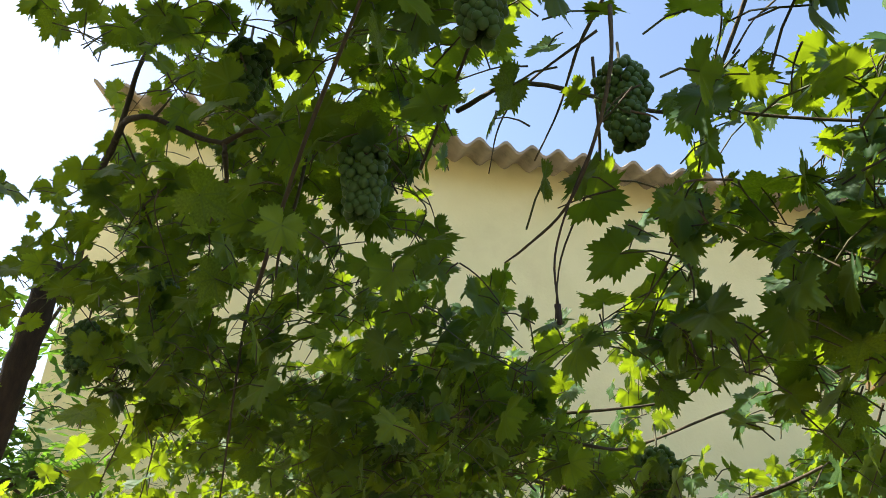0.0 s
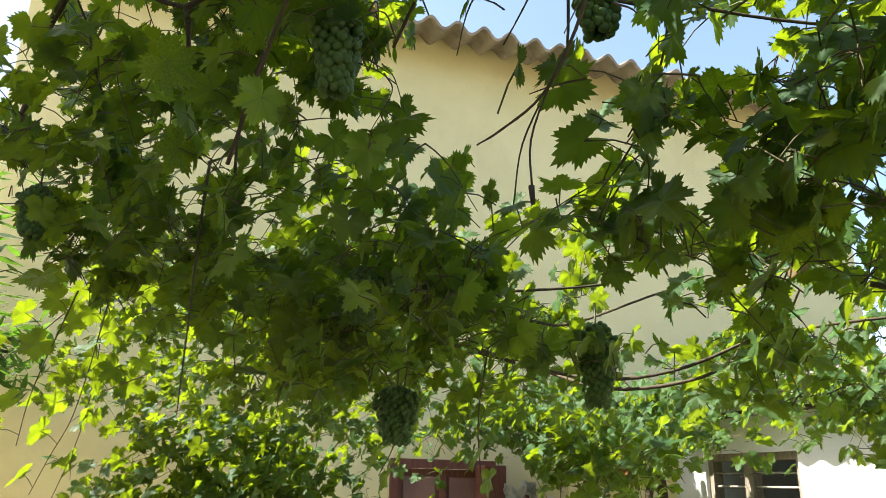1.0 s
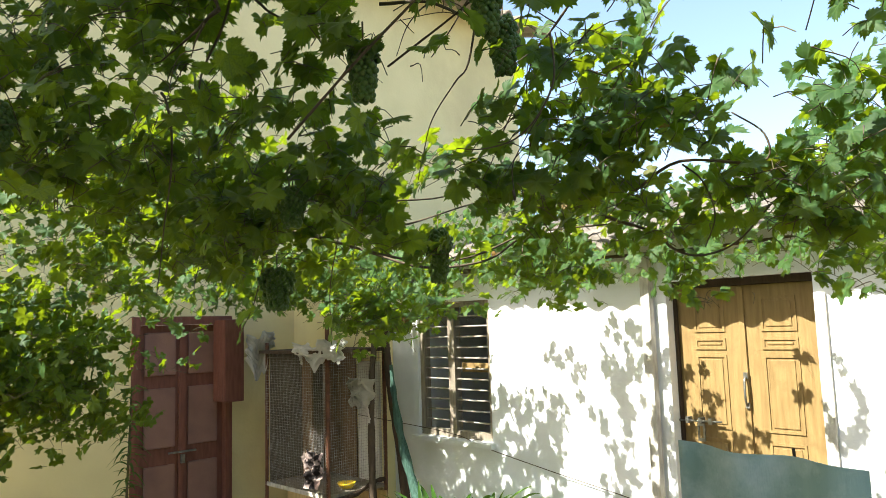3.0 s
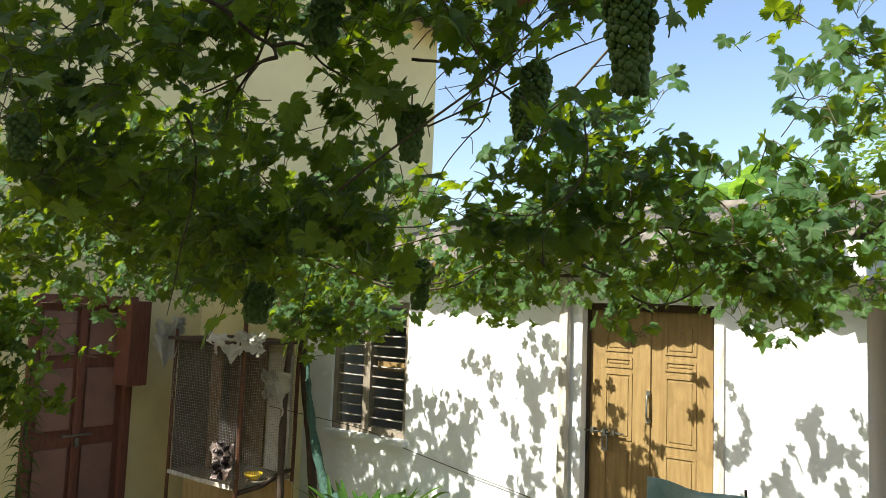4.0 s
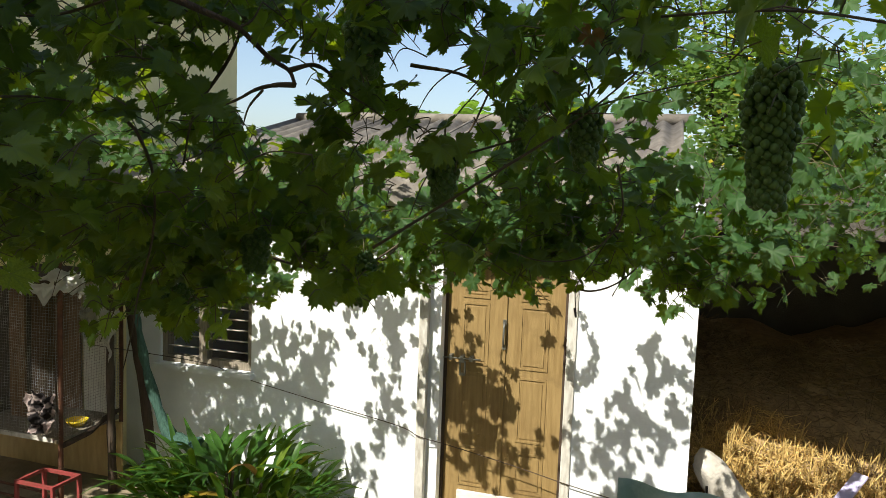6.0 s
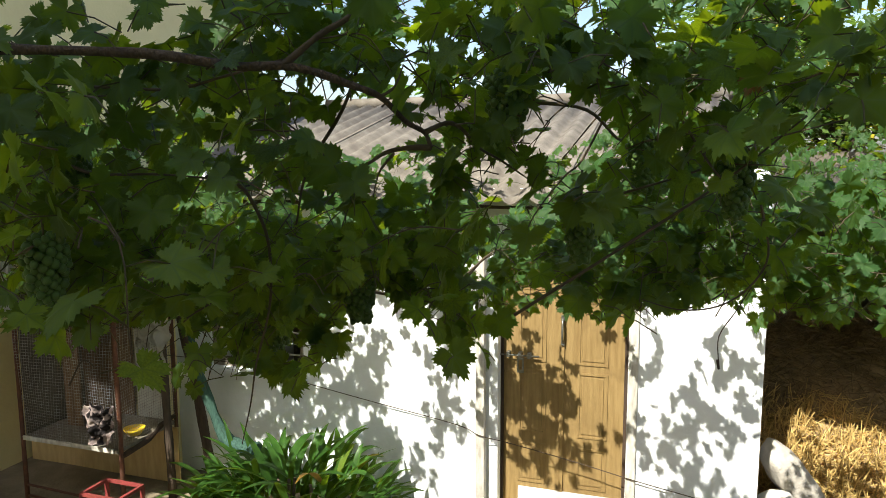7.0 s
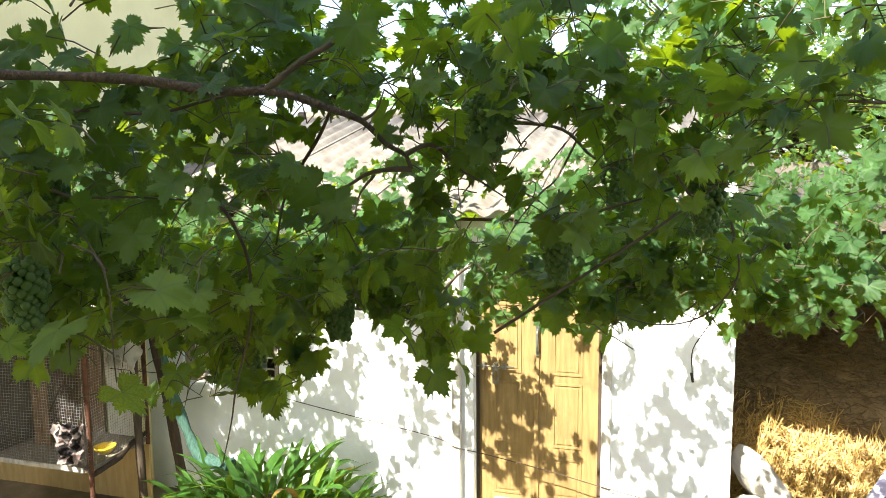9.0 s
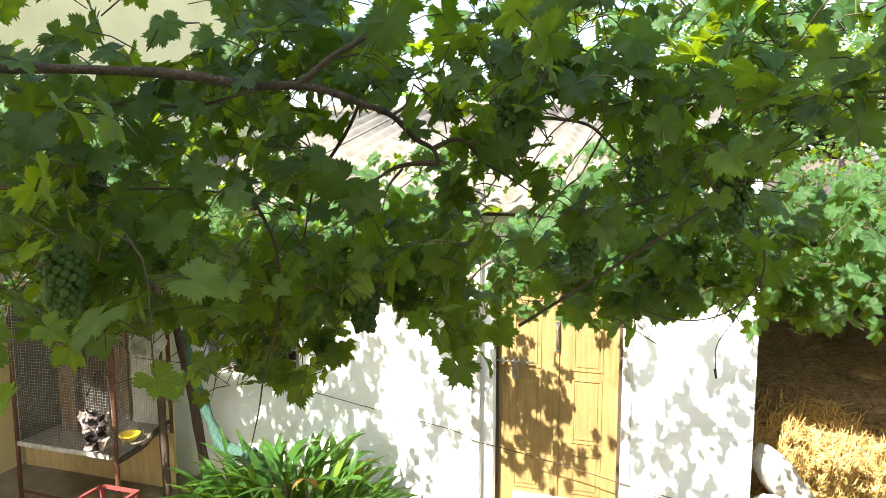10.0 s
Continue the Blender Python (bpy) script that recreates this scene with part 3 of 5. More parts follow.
bm = tube(catmull([(-2.36, -0.30, -0.03), (-2.51, -0.30, 0.92), (-2.61, -0.30, 1.4), (-2.70, -0.32, 2.3)], 5), 0.042, 0.034, sides=9, wobble=0.1, seed=8)
tagged(part("trellis_post", bm, M_DARKWOOD), "rough dark pole holding the vine beside the hutch", "post")
bm = tube(catmull([(-2.50, -0.38, 1.6), (-2.46, -0.38, 1.3), (-2.36, -0.38, 0.9), (-2.18, -0.38, 0.5), (-1.98, -0.4, 0.44), (-1.86, -0.42, 0.42)], 4), 0.016, 0.075, sides=9, wobble=0.25, seed=9)
M_NET = mat("teal_net", (0.07, 0.15, 0.115), (0.035, 0.08, 0.06), scale=22, rough=0.85, bump=0.8, fine=90, stretch=(4, 4, 0.6))
tagged(part("green_netting", bm, M_NET), "bundled faded green netting hanging by the window", "netting")

# red iron stand in front of the hutch
st = thing("iron_stand", (-2.55, -1.5, 0), "small open stand of red-painted iron bars", "stand")
for x, y in ((-2.82, -1.22), (-2.49, -1.22), (-2.82, -0.98), (-2.49, -0.98)):
    part("leg", box((x - 0.012, y - 0.012, -0.02), (x + 0.012, y + 0.012, 0.30)), M_REDIRON, st)
for lo, hi in (((-2.83, -1.232, 0.30), (-2.48, -1.208, 0.322)), ((-2.83, -0.992, 0.30), (-2.48, -0.968, 0.322)), ((-2.832, -1.208, 0.30), (-2.808, -0.992, 0.322)), ((-2.502, -1.208, 0.30), (-2.478, -0.992, 0.322))):
    part("bar", box(lo, hi), M_REDIRON, st)

# ---------------------------------------------------------------- grey-green sheet fence near the steps
fence = thing("sheet_fence", (1.68, -2.7, 0), "faded grey-green sheet nailed upright as a low fence", "fence")
bm = bmesh.new()
nx = 24
lay = []
for dy in (0.0, 0.004):
    top, bot = [], []
    for i in range(nx + 1):
        u = i / nx
        x = 1.45 + 0.45 * u
        y = -2.70 + 0.02 * math.sin(u * 13) + dy
        top.append(bm.verts.new((x, y, 1.60 - 0.03 * u - 0.005 * math.sin(u * 6))))
        bot.append(bm.verts.new((x, y, -0.03)))
    lay.append((top, bot))
for i in range(nx):
    (t0, b0), (t1, b1) = lay
    bm.faces.new((t0[i], t0[i + 1], b0[i + 1], b0[i])).smooth = True
    bm.faces.new((t1[i + 1], t1[i], b1[i], b1[i + 1])).smooth = True
    bm.faces.new((t0[i + 1], t0[i], t1[i], t1[i + 1]))
for i in (0, nx):
    (t0, b0), (t1, b1) = lay
    bm.faces.new((t0[i], b0[i], b1[i], t1[i]))
bmesh.ops.recalc_face_normals(bm, faces=bm.faces)
part("sheet", bm, M_SHEET, fence)
for x, y in ((1.48, -2.66), (1.86, -2.66)):
    part("fence_post", tube([(x, y, -0.03), (x + 0.01, y, 0.8), (x, y, 1.5)], 0.025, sides=7, wobble=0.1), M_DARKWOOD, fence)
part("cord", tube(catmull([(1.73, -2.66, 1.60), (1.735, -2.665, 1.45), (1.70, -2.66, 1.25), (1.71, -2.655, 1.0)]), 0.004, sides=5), M_DARKWOOD, fence, "dark cord hanging over the sheet")

bm = tube(catmull([(-1.22, -4.78, -0.05), (-0.92, -4.60, 1.2), (-0.59, -4.40, 2.35), (-0.50, -4.35, 2.65), (-0.38, -4.29, 2.98)], 5), 0.05, 0.045, sides=9, wobble=0.1, seed=12)
tagged(part("leaning_pole", bm, M_DARKWOOD), "dark leaning pole propping up the vine", "post")

# dark stand half hidden under the vine
stand = thing("wooden_stand", (-2.6, -3.85, 0), "dark wooden stand overgrown by the vine", "stand")
for pts in (((-2.78, -4.22, -0.03), (-2.66, -4.12, 0.8), (-2.58, -4.04, 1.32)), ((-2.55, -3.56, -0.03), (-2.57, -3.58, 0.8), (-2.58, -3.62, 1.32)), ((-3.2, -4.1, -0.03), (-3.15, -4.08, 1.3)), ((-3.2, -3.6, -0.03), (-3.15, -3.6, 1.3))):
    part("leg", tube(pts, 0.045, 0.04, sides=8, wobble=0.1, seed=5), M_DARKWOOD, stand)
part("shelf", box((-3.25, -4.15, 1.30), (-2.5, -3.5, 1.34), bevel=0.006), M_DARKWOOD, stand)


bm = tube(catmull([(-2.96, -0.40, 1.14), (-2.12, -0.05, 1.0), (-1.72, -0.035, 0.91), (-1.06, -0.03, 0.80), (-0.34, -0.03, 0.69), (-0.14, -0.09, 0.65), (0.1, -0.03, 0.59), (0.58, -0.03, 0.51), (1.0, -0.035, 0.43), (1.54, -0.03, 0.34), (1.79, -0.03, 0.30)], 5), 0.0035, sides=5)
tagged(part("cable", bm, M_DARKWOOD), "thin dark cable slung along the white wall", "cable")

# ---------------------------------------------------------------- straw and sacks in the open shed
def straw_heap():
    """A heap of loose straw: a soft mound under many crossing stalks."""
    rnd = random.Random(11)
    h = thing("straw_heap", (3.6, 1.9, 0), "loose heap of golden straw on the shed floor", "straw", kind="stuff")

    def height(x, y):
        t = min(1.0, max(0.0, (y - 0.45 - 0.12 * math.sin(x * 2.3)) / 1.7))
        return max(0.0, 1.45 * (t * t * (3 - 2 * t)) * (0.9 + 0.1 * math.sin(x * 1.7)) + 0.10 * noise.noise((x * 2.2, y * 2.2, 1)) * min(1, t * 5) + 0.03 * noise.noise((x * 9, y * 9, 4)))

    bm = bmesh.new()
    n, mm = 60, 40
    g = [[bm.verts.new((1.85 + 5.0 * i / n, 0.1 + 3.3 * j / mm, height(1.85 + 5.0 * i / n, 0.1 + 3.3 * j / mm) - 0.02)) for i in range(n + 1)] for j in range(mm + 1)]
    for j in range(mm):
        for i in range(n):
            bm.faces.new((g[j][i], g[j][i + 1], g[j + 1][i + 1], g[j + 1][i])).smooth = True
    # the mound wears the darker copy that stands for shade
    part("mound", bm, M_SHADED_STRAW, h)
    V, F, HV, HF = [], [], [], []
    for k in range(12000):
        x, y = 1.86 + rnd.random() ** 1.4 * 3.6, 0.35 + rnd.random() ** 1.3 * 1.9
        z = height(x, y) + rnd.random() * 0.05 - 0.01
        a, e = rnd.random() * 6.283, rnd.gauss(0.15, 0.4)
        ln = 0.08 + rnd.random() * 0.18
        d = Vector((math.cos(a) * math.cos(e), math.sin(a) * math.cos(e), math.sin(e))) * ln
        s = d.orthogonal().normalized() * 0.0032
        t = d.cross(s).normalized() * 0.0032
        p = Vector((x, y, z))
        # stalks behind the sunlit edge take the shaded straw colour
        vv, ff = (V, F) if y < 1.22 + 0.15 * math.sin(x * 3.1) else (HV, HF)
        b = len(vv)
        for q in (p - d / 2, p + d / 2 + Vector((0, 0, -0.01))):
            vv += [tuple(q + s), tuple(q - s * 0.5 + t), tuple(q - s * 0.5 - t)]
        ff += [(b, b + 1, b + 4, b + 3), (b + 1, b + 2, b + 5, b + 4), (b + 2, b, b + 3, b + 5)]
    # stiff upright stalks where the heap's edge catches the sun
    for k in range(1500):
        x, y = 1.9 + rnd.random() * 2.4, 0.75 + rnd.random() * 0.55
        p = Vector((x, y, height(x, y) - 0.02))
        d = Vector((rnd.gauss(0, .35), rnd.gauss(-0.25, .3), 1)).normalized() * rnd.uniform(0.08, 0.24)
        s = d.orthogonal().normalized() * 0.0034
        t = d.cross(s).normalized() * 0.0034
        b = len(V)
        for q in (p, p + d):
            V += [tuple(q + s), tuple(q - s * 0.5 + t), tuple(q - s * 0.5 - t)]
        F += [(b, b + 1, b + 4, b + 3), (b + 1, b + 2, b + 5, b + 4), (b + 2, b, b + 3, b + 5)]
    tagged(merged("shaded_stalks", HV, HF, M_SHADED_STRAW, h, smooth=False), kind="stuff")
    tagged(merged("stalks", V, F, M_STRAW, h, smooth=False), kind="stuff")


straw_heap()


def soft_sack(center, r, material, name, label, cat, seed, turn=0, lean=0):
    bm = bmesh.new()
    bmesh.ops.create_icosphere(bm, subdivisions=4, radius=1)
    for v in bm.verts:
        n = noise.noise(v.co * 1.1 + Vector((seed, 0, 0))) * 0.14 + noise.noise(v.co * 4 + Vector((0, seed, 0))) * 0.06
        q = Vector([math.copysign(abs(c) ** 0.72, c) for c in v.co])
        v.co = q * (1 + n)
        v.co.x += 0.04 * math.sin(v.co.z * 9 + seed)
        if v.co.z < -0.55:
            v.co.z = -0.55
    bm.transform(Matrix.Translation(center) @ Matrix.Rotation(turn, 4, "Z") @ Matrix.Rotation(radians(lean), 4, "Y") @ Matrix.Diagonal((*r, 1)))
    for f in bm.faces:
        f.smooth = True
    return tagged(part(name, bm, material), label, cat)


M_BLUE = mat("blue_plastic", (0.03, 0.16, 0.55), (0.02, 0.12, 0.45), scale=6, rough=0.4, bump=0.1)
M_PURPLE = mat("faded_lilac_plastic", (0.45, 0.40, 0.62), (0.60, 0.58, 0.68), scale=5, rough=0.5, bump=0.1)
soft_sack((2.10, 0.50, 0.34), (0.12, 0.15, 0.36), M_SACK, "grain_sack", "slumped pale woven sack leaning by the straw", "sack", 3, 0.3, -34)
# pale lump added for the sunlit patch low on the sack
soft_sack((1.97, 0.30, 0.12), (0.14, 0.16, 0.22), M_CLOTH, "sunlit_sack_foot", "pale lump standing for the sunlit foot of the sack at the wall's end", "bag", 7)
soft_sack((2.95, 0.35, 0.10), (0.16, 0.14, 0.18), M_BLUE, "plastic_tub", "blue plastic bag lying before the straw", "bag", 9)
bm = box((-0.05, -0.22, -0.012), (0.05, 0.22, 0.012), bevel=0.008)
bm.transform(Matrix.Translation((2.93, 0.62, 0.42)) @ Matrix.Rotation(radians(-40), 4, "Z") @ Matrix.Rotation(radians(28), 4, "X"))
tagged(part("lilac_board", bm, M_PURPLE), "faded lilac plastic board resting on the straw", "board")

# fallen leaves and rubbish by the door
rnd = random.Random(5)
V, F = [], []
for k in range(260):
    x, y = rnd.uniform(-0.3, 1.3), rnd.uniform(-0.7, -0.1)
    s, a = rnd.uniform(0.02, 0.06), rnd.random() * 6.28
    b = len(V)
    for q in range(5):
        an = a + q * 1.2566
        V.append((x + s * math.cos(an) * (0.6 + 0.4 * rnd.random()), y + s * math.sin(an), 0.02 + rnd.random() * 0.02))
    F.append((b, b + 1, b + 2, b + 3, b + 4))
litter = merged("leaf_litter", V, F, M_STRAW, smooth=False)
tagged(litter, "scattered dry yellow leaves on the ground by the door", "litter", kind="stuff")


# ---------------------------------------------------------------- strap-leaved clump by the white wall
def strap_leaf(V, F, base, az, length, width, lift, droop, rnd):
    """One arching strap leaf with a folded midrib."""
    n = 7
    d = Vector((math.cos(az), math.sin(az), 0))
    side = Vector((-math.sin(az), math.cos(az), 0))
    b = len(V)
    tw = rnd.uniform(-0.5, 0.5)
    for i in range(n + 1):
        t = i / n
        p = Vector(base) + d * length * t * math.cos(lift) + Vector((0, 0, length * (t * math.sin(lift) - droop * t * t)))
        w = width * math.sin(math.pi * (0.12 + 0.88 * t) ** 0.8) * 0.5 + 0.002
        s = side * math.cos(tw * t) + Vector((0, 0, 1)) * math.sin(tw * t)
        V += [tuple(p + s * w + Vector((0, 0, w * 0.35))), tuple(p), tuple(p - s * w + Vector((0, 0, w * 0.35)))]
    for i in range(n):
        o = b + i * 3
        F += [(o, o + 1, o + 4, o + 3), (o + 1, o + 2, o + 5, o + 4)]


def strap_clump(at, n, length, width, label, seed, spread=0.35, leaf_parts=40):
    rnd = random.Random(seed)
    c = thing("strap_leaf_plant", at, label, "plant")
    V, F = [], []
    for k in range(n):
        az = rnd.random() * 6.283
        r = spread * math.sqrt(rnd.random())
        base = (at[0] + r * math.cos(az), at[1] + r * 0.6 * math.sin(az), rnd.uniform(0.02, 0.66) * (1 - r / spread * 0.6))
        args = (base, az + rnd.gauss(0, 0.6), length * rnd.uniform(0.6, 1.1), width * rnd.uniform(0.7, 1.2), rnd.uniform(0.5, 1.3), rnd.uniform(0.25, 0.65), rnd)
        if k < leaf_parts:
            v, f = [], []
            strap_leaf(v, f, *args)
            merged("leaf", v, f, M_LILY, c)
        else:
            strap_leaf(V, F, *args)
    tagged(merged("foliage", V, F, M_LILY, c), kind="stuff")
    for k in range(5):
        x, y = at[0] + rnd.uniform(-0.2, 0.2), at[1] + rnd.uniform(-0.1, 0.1)
        part("stem", tube([(x, y, -0.03), (x + rnd.uniform(-.08, .08), y, 0.4)], 0.018, 0.012), M_CANE, c)
    return c


strap_clump((-1.32, -0.72, 0), 320, 0.60, 0.058, "dense clump of glossy green strap-leaved plants against the white wall", 21, 0.72)


# tall leafy stalk beside the red-brown door
def tall_stalk(at, hgt, label, seed):
    rnd = random.Random(seed)
    c = thing("leafy_stalk", at, label, "plant")
    part("stem", tube([(at[0], at[1], -0.03), (at[0] + 0.02, at[1] + 0.02, hgt * 0.5), (at[0], at[1] + 0.05, hgt)], 0.014, 0.007), M_STEM, c)
    for k in range(80):
        z = hgt * (0.25 + 0.75 * k / 80)
        v, f = [], []
        strap_leaf(v, f, (at[0] + 0.01, at[1] + 0.03 * z, z), k * 2.4, rnd.uniform(0.14, 0.2), 0.022, rnd.uniform(0.1, 0.7), rnd.uniform(0.4, 0.9), rnd)
        merged("leaf", v, f, M_NARROW, c)
    return c


tall_stalk((-3.9, -2.15, 0), 1.5, "tall single stalk with narrow drooping green leaves", 4)


# ---------------------------------------------------------------- banana plants behind the low house
def banana(at, hgt, n, seed, lean=0.0):
    rnd = random.Random(seed)
    c = thing("banana_plant", at, "banana plant with broad torn bright green leaves", "banana plant", group="banana plants behind the house")
    at = Vector(at)
    part("pseudostem", tube([at + Vector((0, 0, -0.1)), at + Vector((lean * 0.4, 0, hgt * 0.5)), at + Vector((lean, 0, hgt))], 0.13, 0.07, sides=10), M_LILY, c)
    for k in range(n):
        az = k * 2.4 + rnd.uniform(-0.4, 0.4)
        ln, w = rnd.uniform(1.5, 2.1), rnd.uniform(0.22, 0.30)
        lift, droop = rnd.uniform(0.7, 1.25), rnd.uniform(0.35, 0.75)
        d = Vector((math.cos(az), math.sin(az), 0))
        side = Vector((-math.sin(az), math.cos(az), 0))
        top = at + Vector((lean, 0, hgt - 0.1))
        V, F = [], []
        rib = []
        m = 26
        for i in range(m + 1):
            t = i / m
            p = top + d * ln * t * math.cos(lift) + Vector((0, 0, ln * (t * math.sin(lift) - droop * t * t)))
            rib.append(p)
        for sgn in (1, -1):
            i = 4
            while i < m:
                step = rnd.choice((2, 3, 4))
                j = min(m, i + step)
                b = len(V)
                hang = rnd.uniform(0.0, 0.35)
                for q in (i, j):
                    t = q / m
                    ww = w * math.sin(math.pi * (0.15 + 0.85 * t)) ** 0.7
                    e = rib[q] + side * sgn * ww + Vector((0, 0, -ww * hang + 0.05 * ww)) + d * ww * 0.35
                    V += [tuple(rib[q]), tuple(rib[q].lerp(e, 0.5) + Vector((0, 0, ww * 0.12))), tuple(e)]
                F += [(b, b + 1, b + 4, b + 3), (b + 1, b + 2, b + 5, b + 4)]
                i = j
        leaf = merged("leaf", V, F, M_BANANA, c)
        bm = tube(rib, 0.022, 0.006, sides=5)
        part("midrib", bm, M_LILY, leaf)
    return c


banana((-0.5, 6.6, 0), 3.9, 8, 31)
banana((-2.0, 6.3, 0), 3.4, 8, 32)
banana((-3.3, 6.2, 0), 3.2, 8, 33)
banana((1.0, 6.2, 0), 3.0, 8, 34)


# ---------------------------------------------------------------- trees in the distance
def tree(at, hgt, crown_r, label, seed, n=2600, leaf=0.09, narrow=False, material=None, trunk_r=0.12):
    """Tapered trunk, forking limbs, and a crown of many small leaves in uneven clumps."""
    rnd = random.Random(seed)
    c = thing("tree", at, label, "tree")
    at = Vector(at)
    top = at + Vector((rnd.uniform(-.2, .2), rnd.uniform(-.2, .2), hgt * 0.55))
    part("trunk", tube(catmull([at + Vector((0, 0, -0.1)), at.lerp(top, 0.5) + Vector((0.06, 0.04, 0)), top], 4), trunk_r, trunk_r * 0.6, sides=8, wobble=0.08, seed=seed), M_BARK, c)
    V, F = [], []
    for k in range(9):
        az = k * 2.4 + rnd.uniform(-0.5, 0.5)
        end = top + Vector((math.cos(az) * crown_r * rnd.uniform(0.5, 0.95), math.sin(az) * crown_r * rnd.uniform(0.5, 0.95), hgt * rnd.uniform(0.05, 0.45)))
        mid = top.lerp(end, 0.5) + Vector((0, 0, 0.15))
        limb = catmull([top - Vector((0, 0, hgt * 0.1 * rnd.random())), mid, end], 4)
        part("limb", tube(limb, trunk_r * 0.4, 0.012, sides=6), M_BARK, c)
        for q in range(int(n / 9)):
            t = rnd.uniform(0.35, 1.05)
            base = limb[min(len(limb) - 1, int(t * (len(limb) - 1)))]
            p = base + Vector((rnd.gauss(0, 1), rnd.gauss(0, 1), rnd.gauss(0, 0.8))) * crown_r * 0.17
            a, e = rnd.random() * 6.283, rnd.uniform(-0.9, 0.4)
            d = Vector((math.cos(a) * math.cos(e), math.sin(a) * math.cos(e), math.sin(e)))
            s = d.cross(Vector((rnd.gauss(0, .4), rnd.gauss(0, .4), 1))).normalized()
            ln = leaf * rnd.uniform(0.6, 1.3)
            w = ln * (0.11 if narrow else 0.3)
            b = len(V)
            V += [tuple(p), tuple(p + d * ln * 0.5 + s * w), tuple(p + d * ln), tuple(p + d * ln * 0.5 - s * w)]
            F += [(b, b + 1, b + 2, b + 3)]
    tagged(merged("crown", V, F, material or M_FAR, c, smooth=False), kind="stuff")
    return c


tree((3.6, 7.6, 0), 5.4, 1.9, "leafy green tree behind the shed", 41, 9000, 0.14)
tree((2.4, 11.5, 0), 8.0, 2.4, "pale feathery tree in the distance", 42, 9000, 0.16)
tree((7.0, 8.0, 0), 5.0, 2.4, "tree with yellow-green foliage beyond the roofs", 43, 7000, 0.16)
tree((-3.45, -5.6, 0), 4.5, 1.15, "slender tree with narrow dark leaves near the cream wall", 44, 1500, 0.20, narrow=True, material=M_NARROW, trunk_r=0.05)

# ---------------------------------------------------------------- the grapevine
def leaf_template(seed, teeth=68):
    """A five-lobed vine leaf with coarse teeth, its stalk joined at the origin, its tip along +y; about 1.7 wide."""
    rnd = random.Random(seed)
    j = lambda a: rnd.uniform(-a, a)
    deep = rnd.uniform(-0.05, 0.10)
    knots = [(0, 1.0), (9, 0.93), (20, 0.80 - deep * 0.5), (29, 0.66 - deep + j(.04)), (38, 0.76 - deep * 0.4), (50, 0.95 + j(.03)), (60, 0.88), (72, 0.72 - deep * 0.4), (82, 0.63 - deep * 0.7 + j(.04)), (92, 0.72),
             (106, 0.86 + j(.03)), (122, 0.78), (142, 0.72), (158, 0.60), (170, 0.34), (177, 0.08)]

    def radius(a):
        for (a0, r0), (a1, r1) in zip(knots, knots[1:]):
            if a <= a1:
                t = (a - a0) / (a1 - a0)
                return r0 + (r1 - r0) * (3 * t * t - 2 * t ** 3)
        return knots[-1][1]

    verts, uv = [(0, 0, 0)], [(0, 0)]
    cup, fold, twist, wave = rnd.uniform(-0.30, 0.15), rnd.uniform(0.02, 0.26), rnd.uniform(-0.3, 0.3), rnd.uniform(0, 6)
    n = teeth
    for ring, fr in ((1, 0.55), (2, 1.0)):
        cnt = n if ring == 2 else n // 2
        for k in range(cnt):
            a = -177 + 354 * k / (cnt - 1)
            if ring == 2 and k % 2:
                a += rnd.uniform(-1.2, 1.2)
            r = radius(abs(a)) * fr
            if ring == 2:
                r *= 1.08 if k % 2 else 0.90
                r *= rnd.uniform(0.96, 1.04)
            x, y = r * math.sin(radians(a)), r * math.cos(radians(a))
            z = cup * r * r + fold * abs(x) - 0.16 * max(0, y) ** 2 + twist * x * y + 0.07 * fr * math.sin(radians(a) * 5 + wave)
            verts.append((x, y, z))
            uv.append((x, y))
    faces = []
    h = n // 2
    for k in range(h - 1):
        faces.append((0, 1 + k, 2 + k))
    o = 1 + h
    for k in range(n - 1):
        i0, i1 = 1 + min(h - 1, k // 2 + (k % 2)), 1 + min(h - 1, (k + 1) // 2 + ((k + 1) % 2))
        if i0 == i1:
            faces.append((i0, o + k, o + k + 1))
        else:
            faces.append((i0, o + k, o + k + 1, i1))
    faces = [f[::-1] for f in faces]
    return np.array(verts, dtype=np.float64), faces, np.array(uv)


TEMPLATES = [leaf_template(s) for s in range(1, 9)]
LEAF_MESHES = []
for _v, _f, _uv in TEMPLATES:
    me = bpy.data.meshes.new("leaf")
    me.from_pydata(_v.tolist(), [], _f)
    lay = me.uv_layers.new(name="UVMap")
    for lp in me.loops:
        lay.data[lp.index].uv = _uv[lp.vertex_index]
    me.polygons.foreach_set("use_smooth", [True] * len(me.polygons))
    me.materials.append(M_LEAF1)
    me.update()
    LEAF_MESHES.append(me)

vine = thing("grapevine", (-2.6, -0.6, 0), "large spreading grapevine with dark green toothed leaves trained over the yard", "grapevine")
GAPS = []                      # openings in the foliage: centre, radii
LEAVES = []                    # (matrix, template)
SHOOT_BM = bmesh.new()
PV, PF = [], []                # petioles


def gap(x, y, z, rx, ry=None, rz=None):
    GAPS.append((Vector((x, y, z)), Vector((rx, ry or rx, rz or rx))))


CONES = []                     # narrower openings that run right through the canopy: two ends with their radii


def opening(a, b, ra, rb):
    CONES.append((Vector(a), Vector(b), ra, rb))


SHADES = []                    # where the vine shades the white wall: centre along and up the wall, radii


def shade(x, z, rx, rz):
    SHADES.append((x, z, rx, rz))


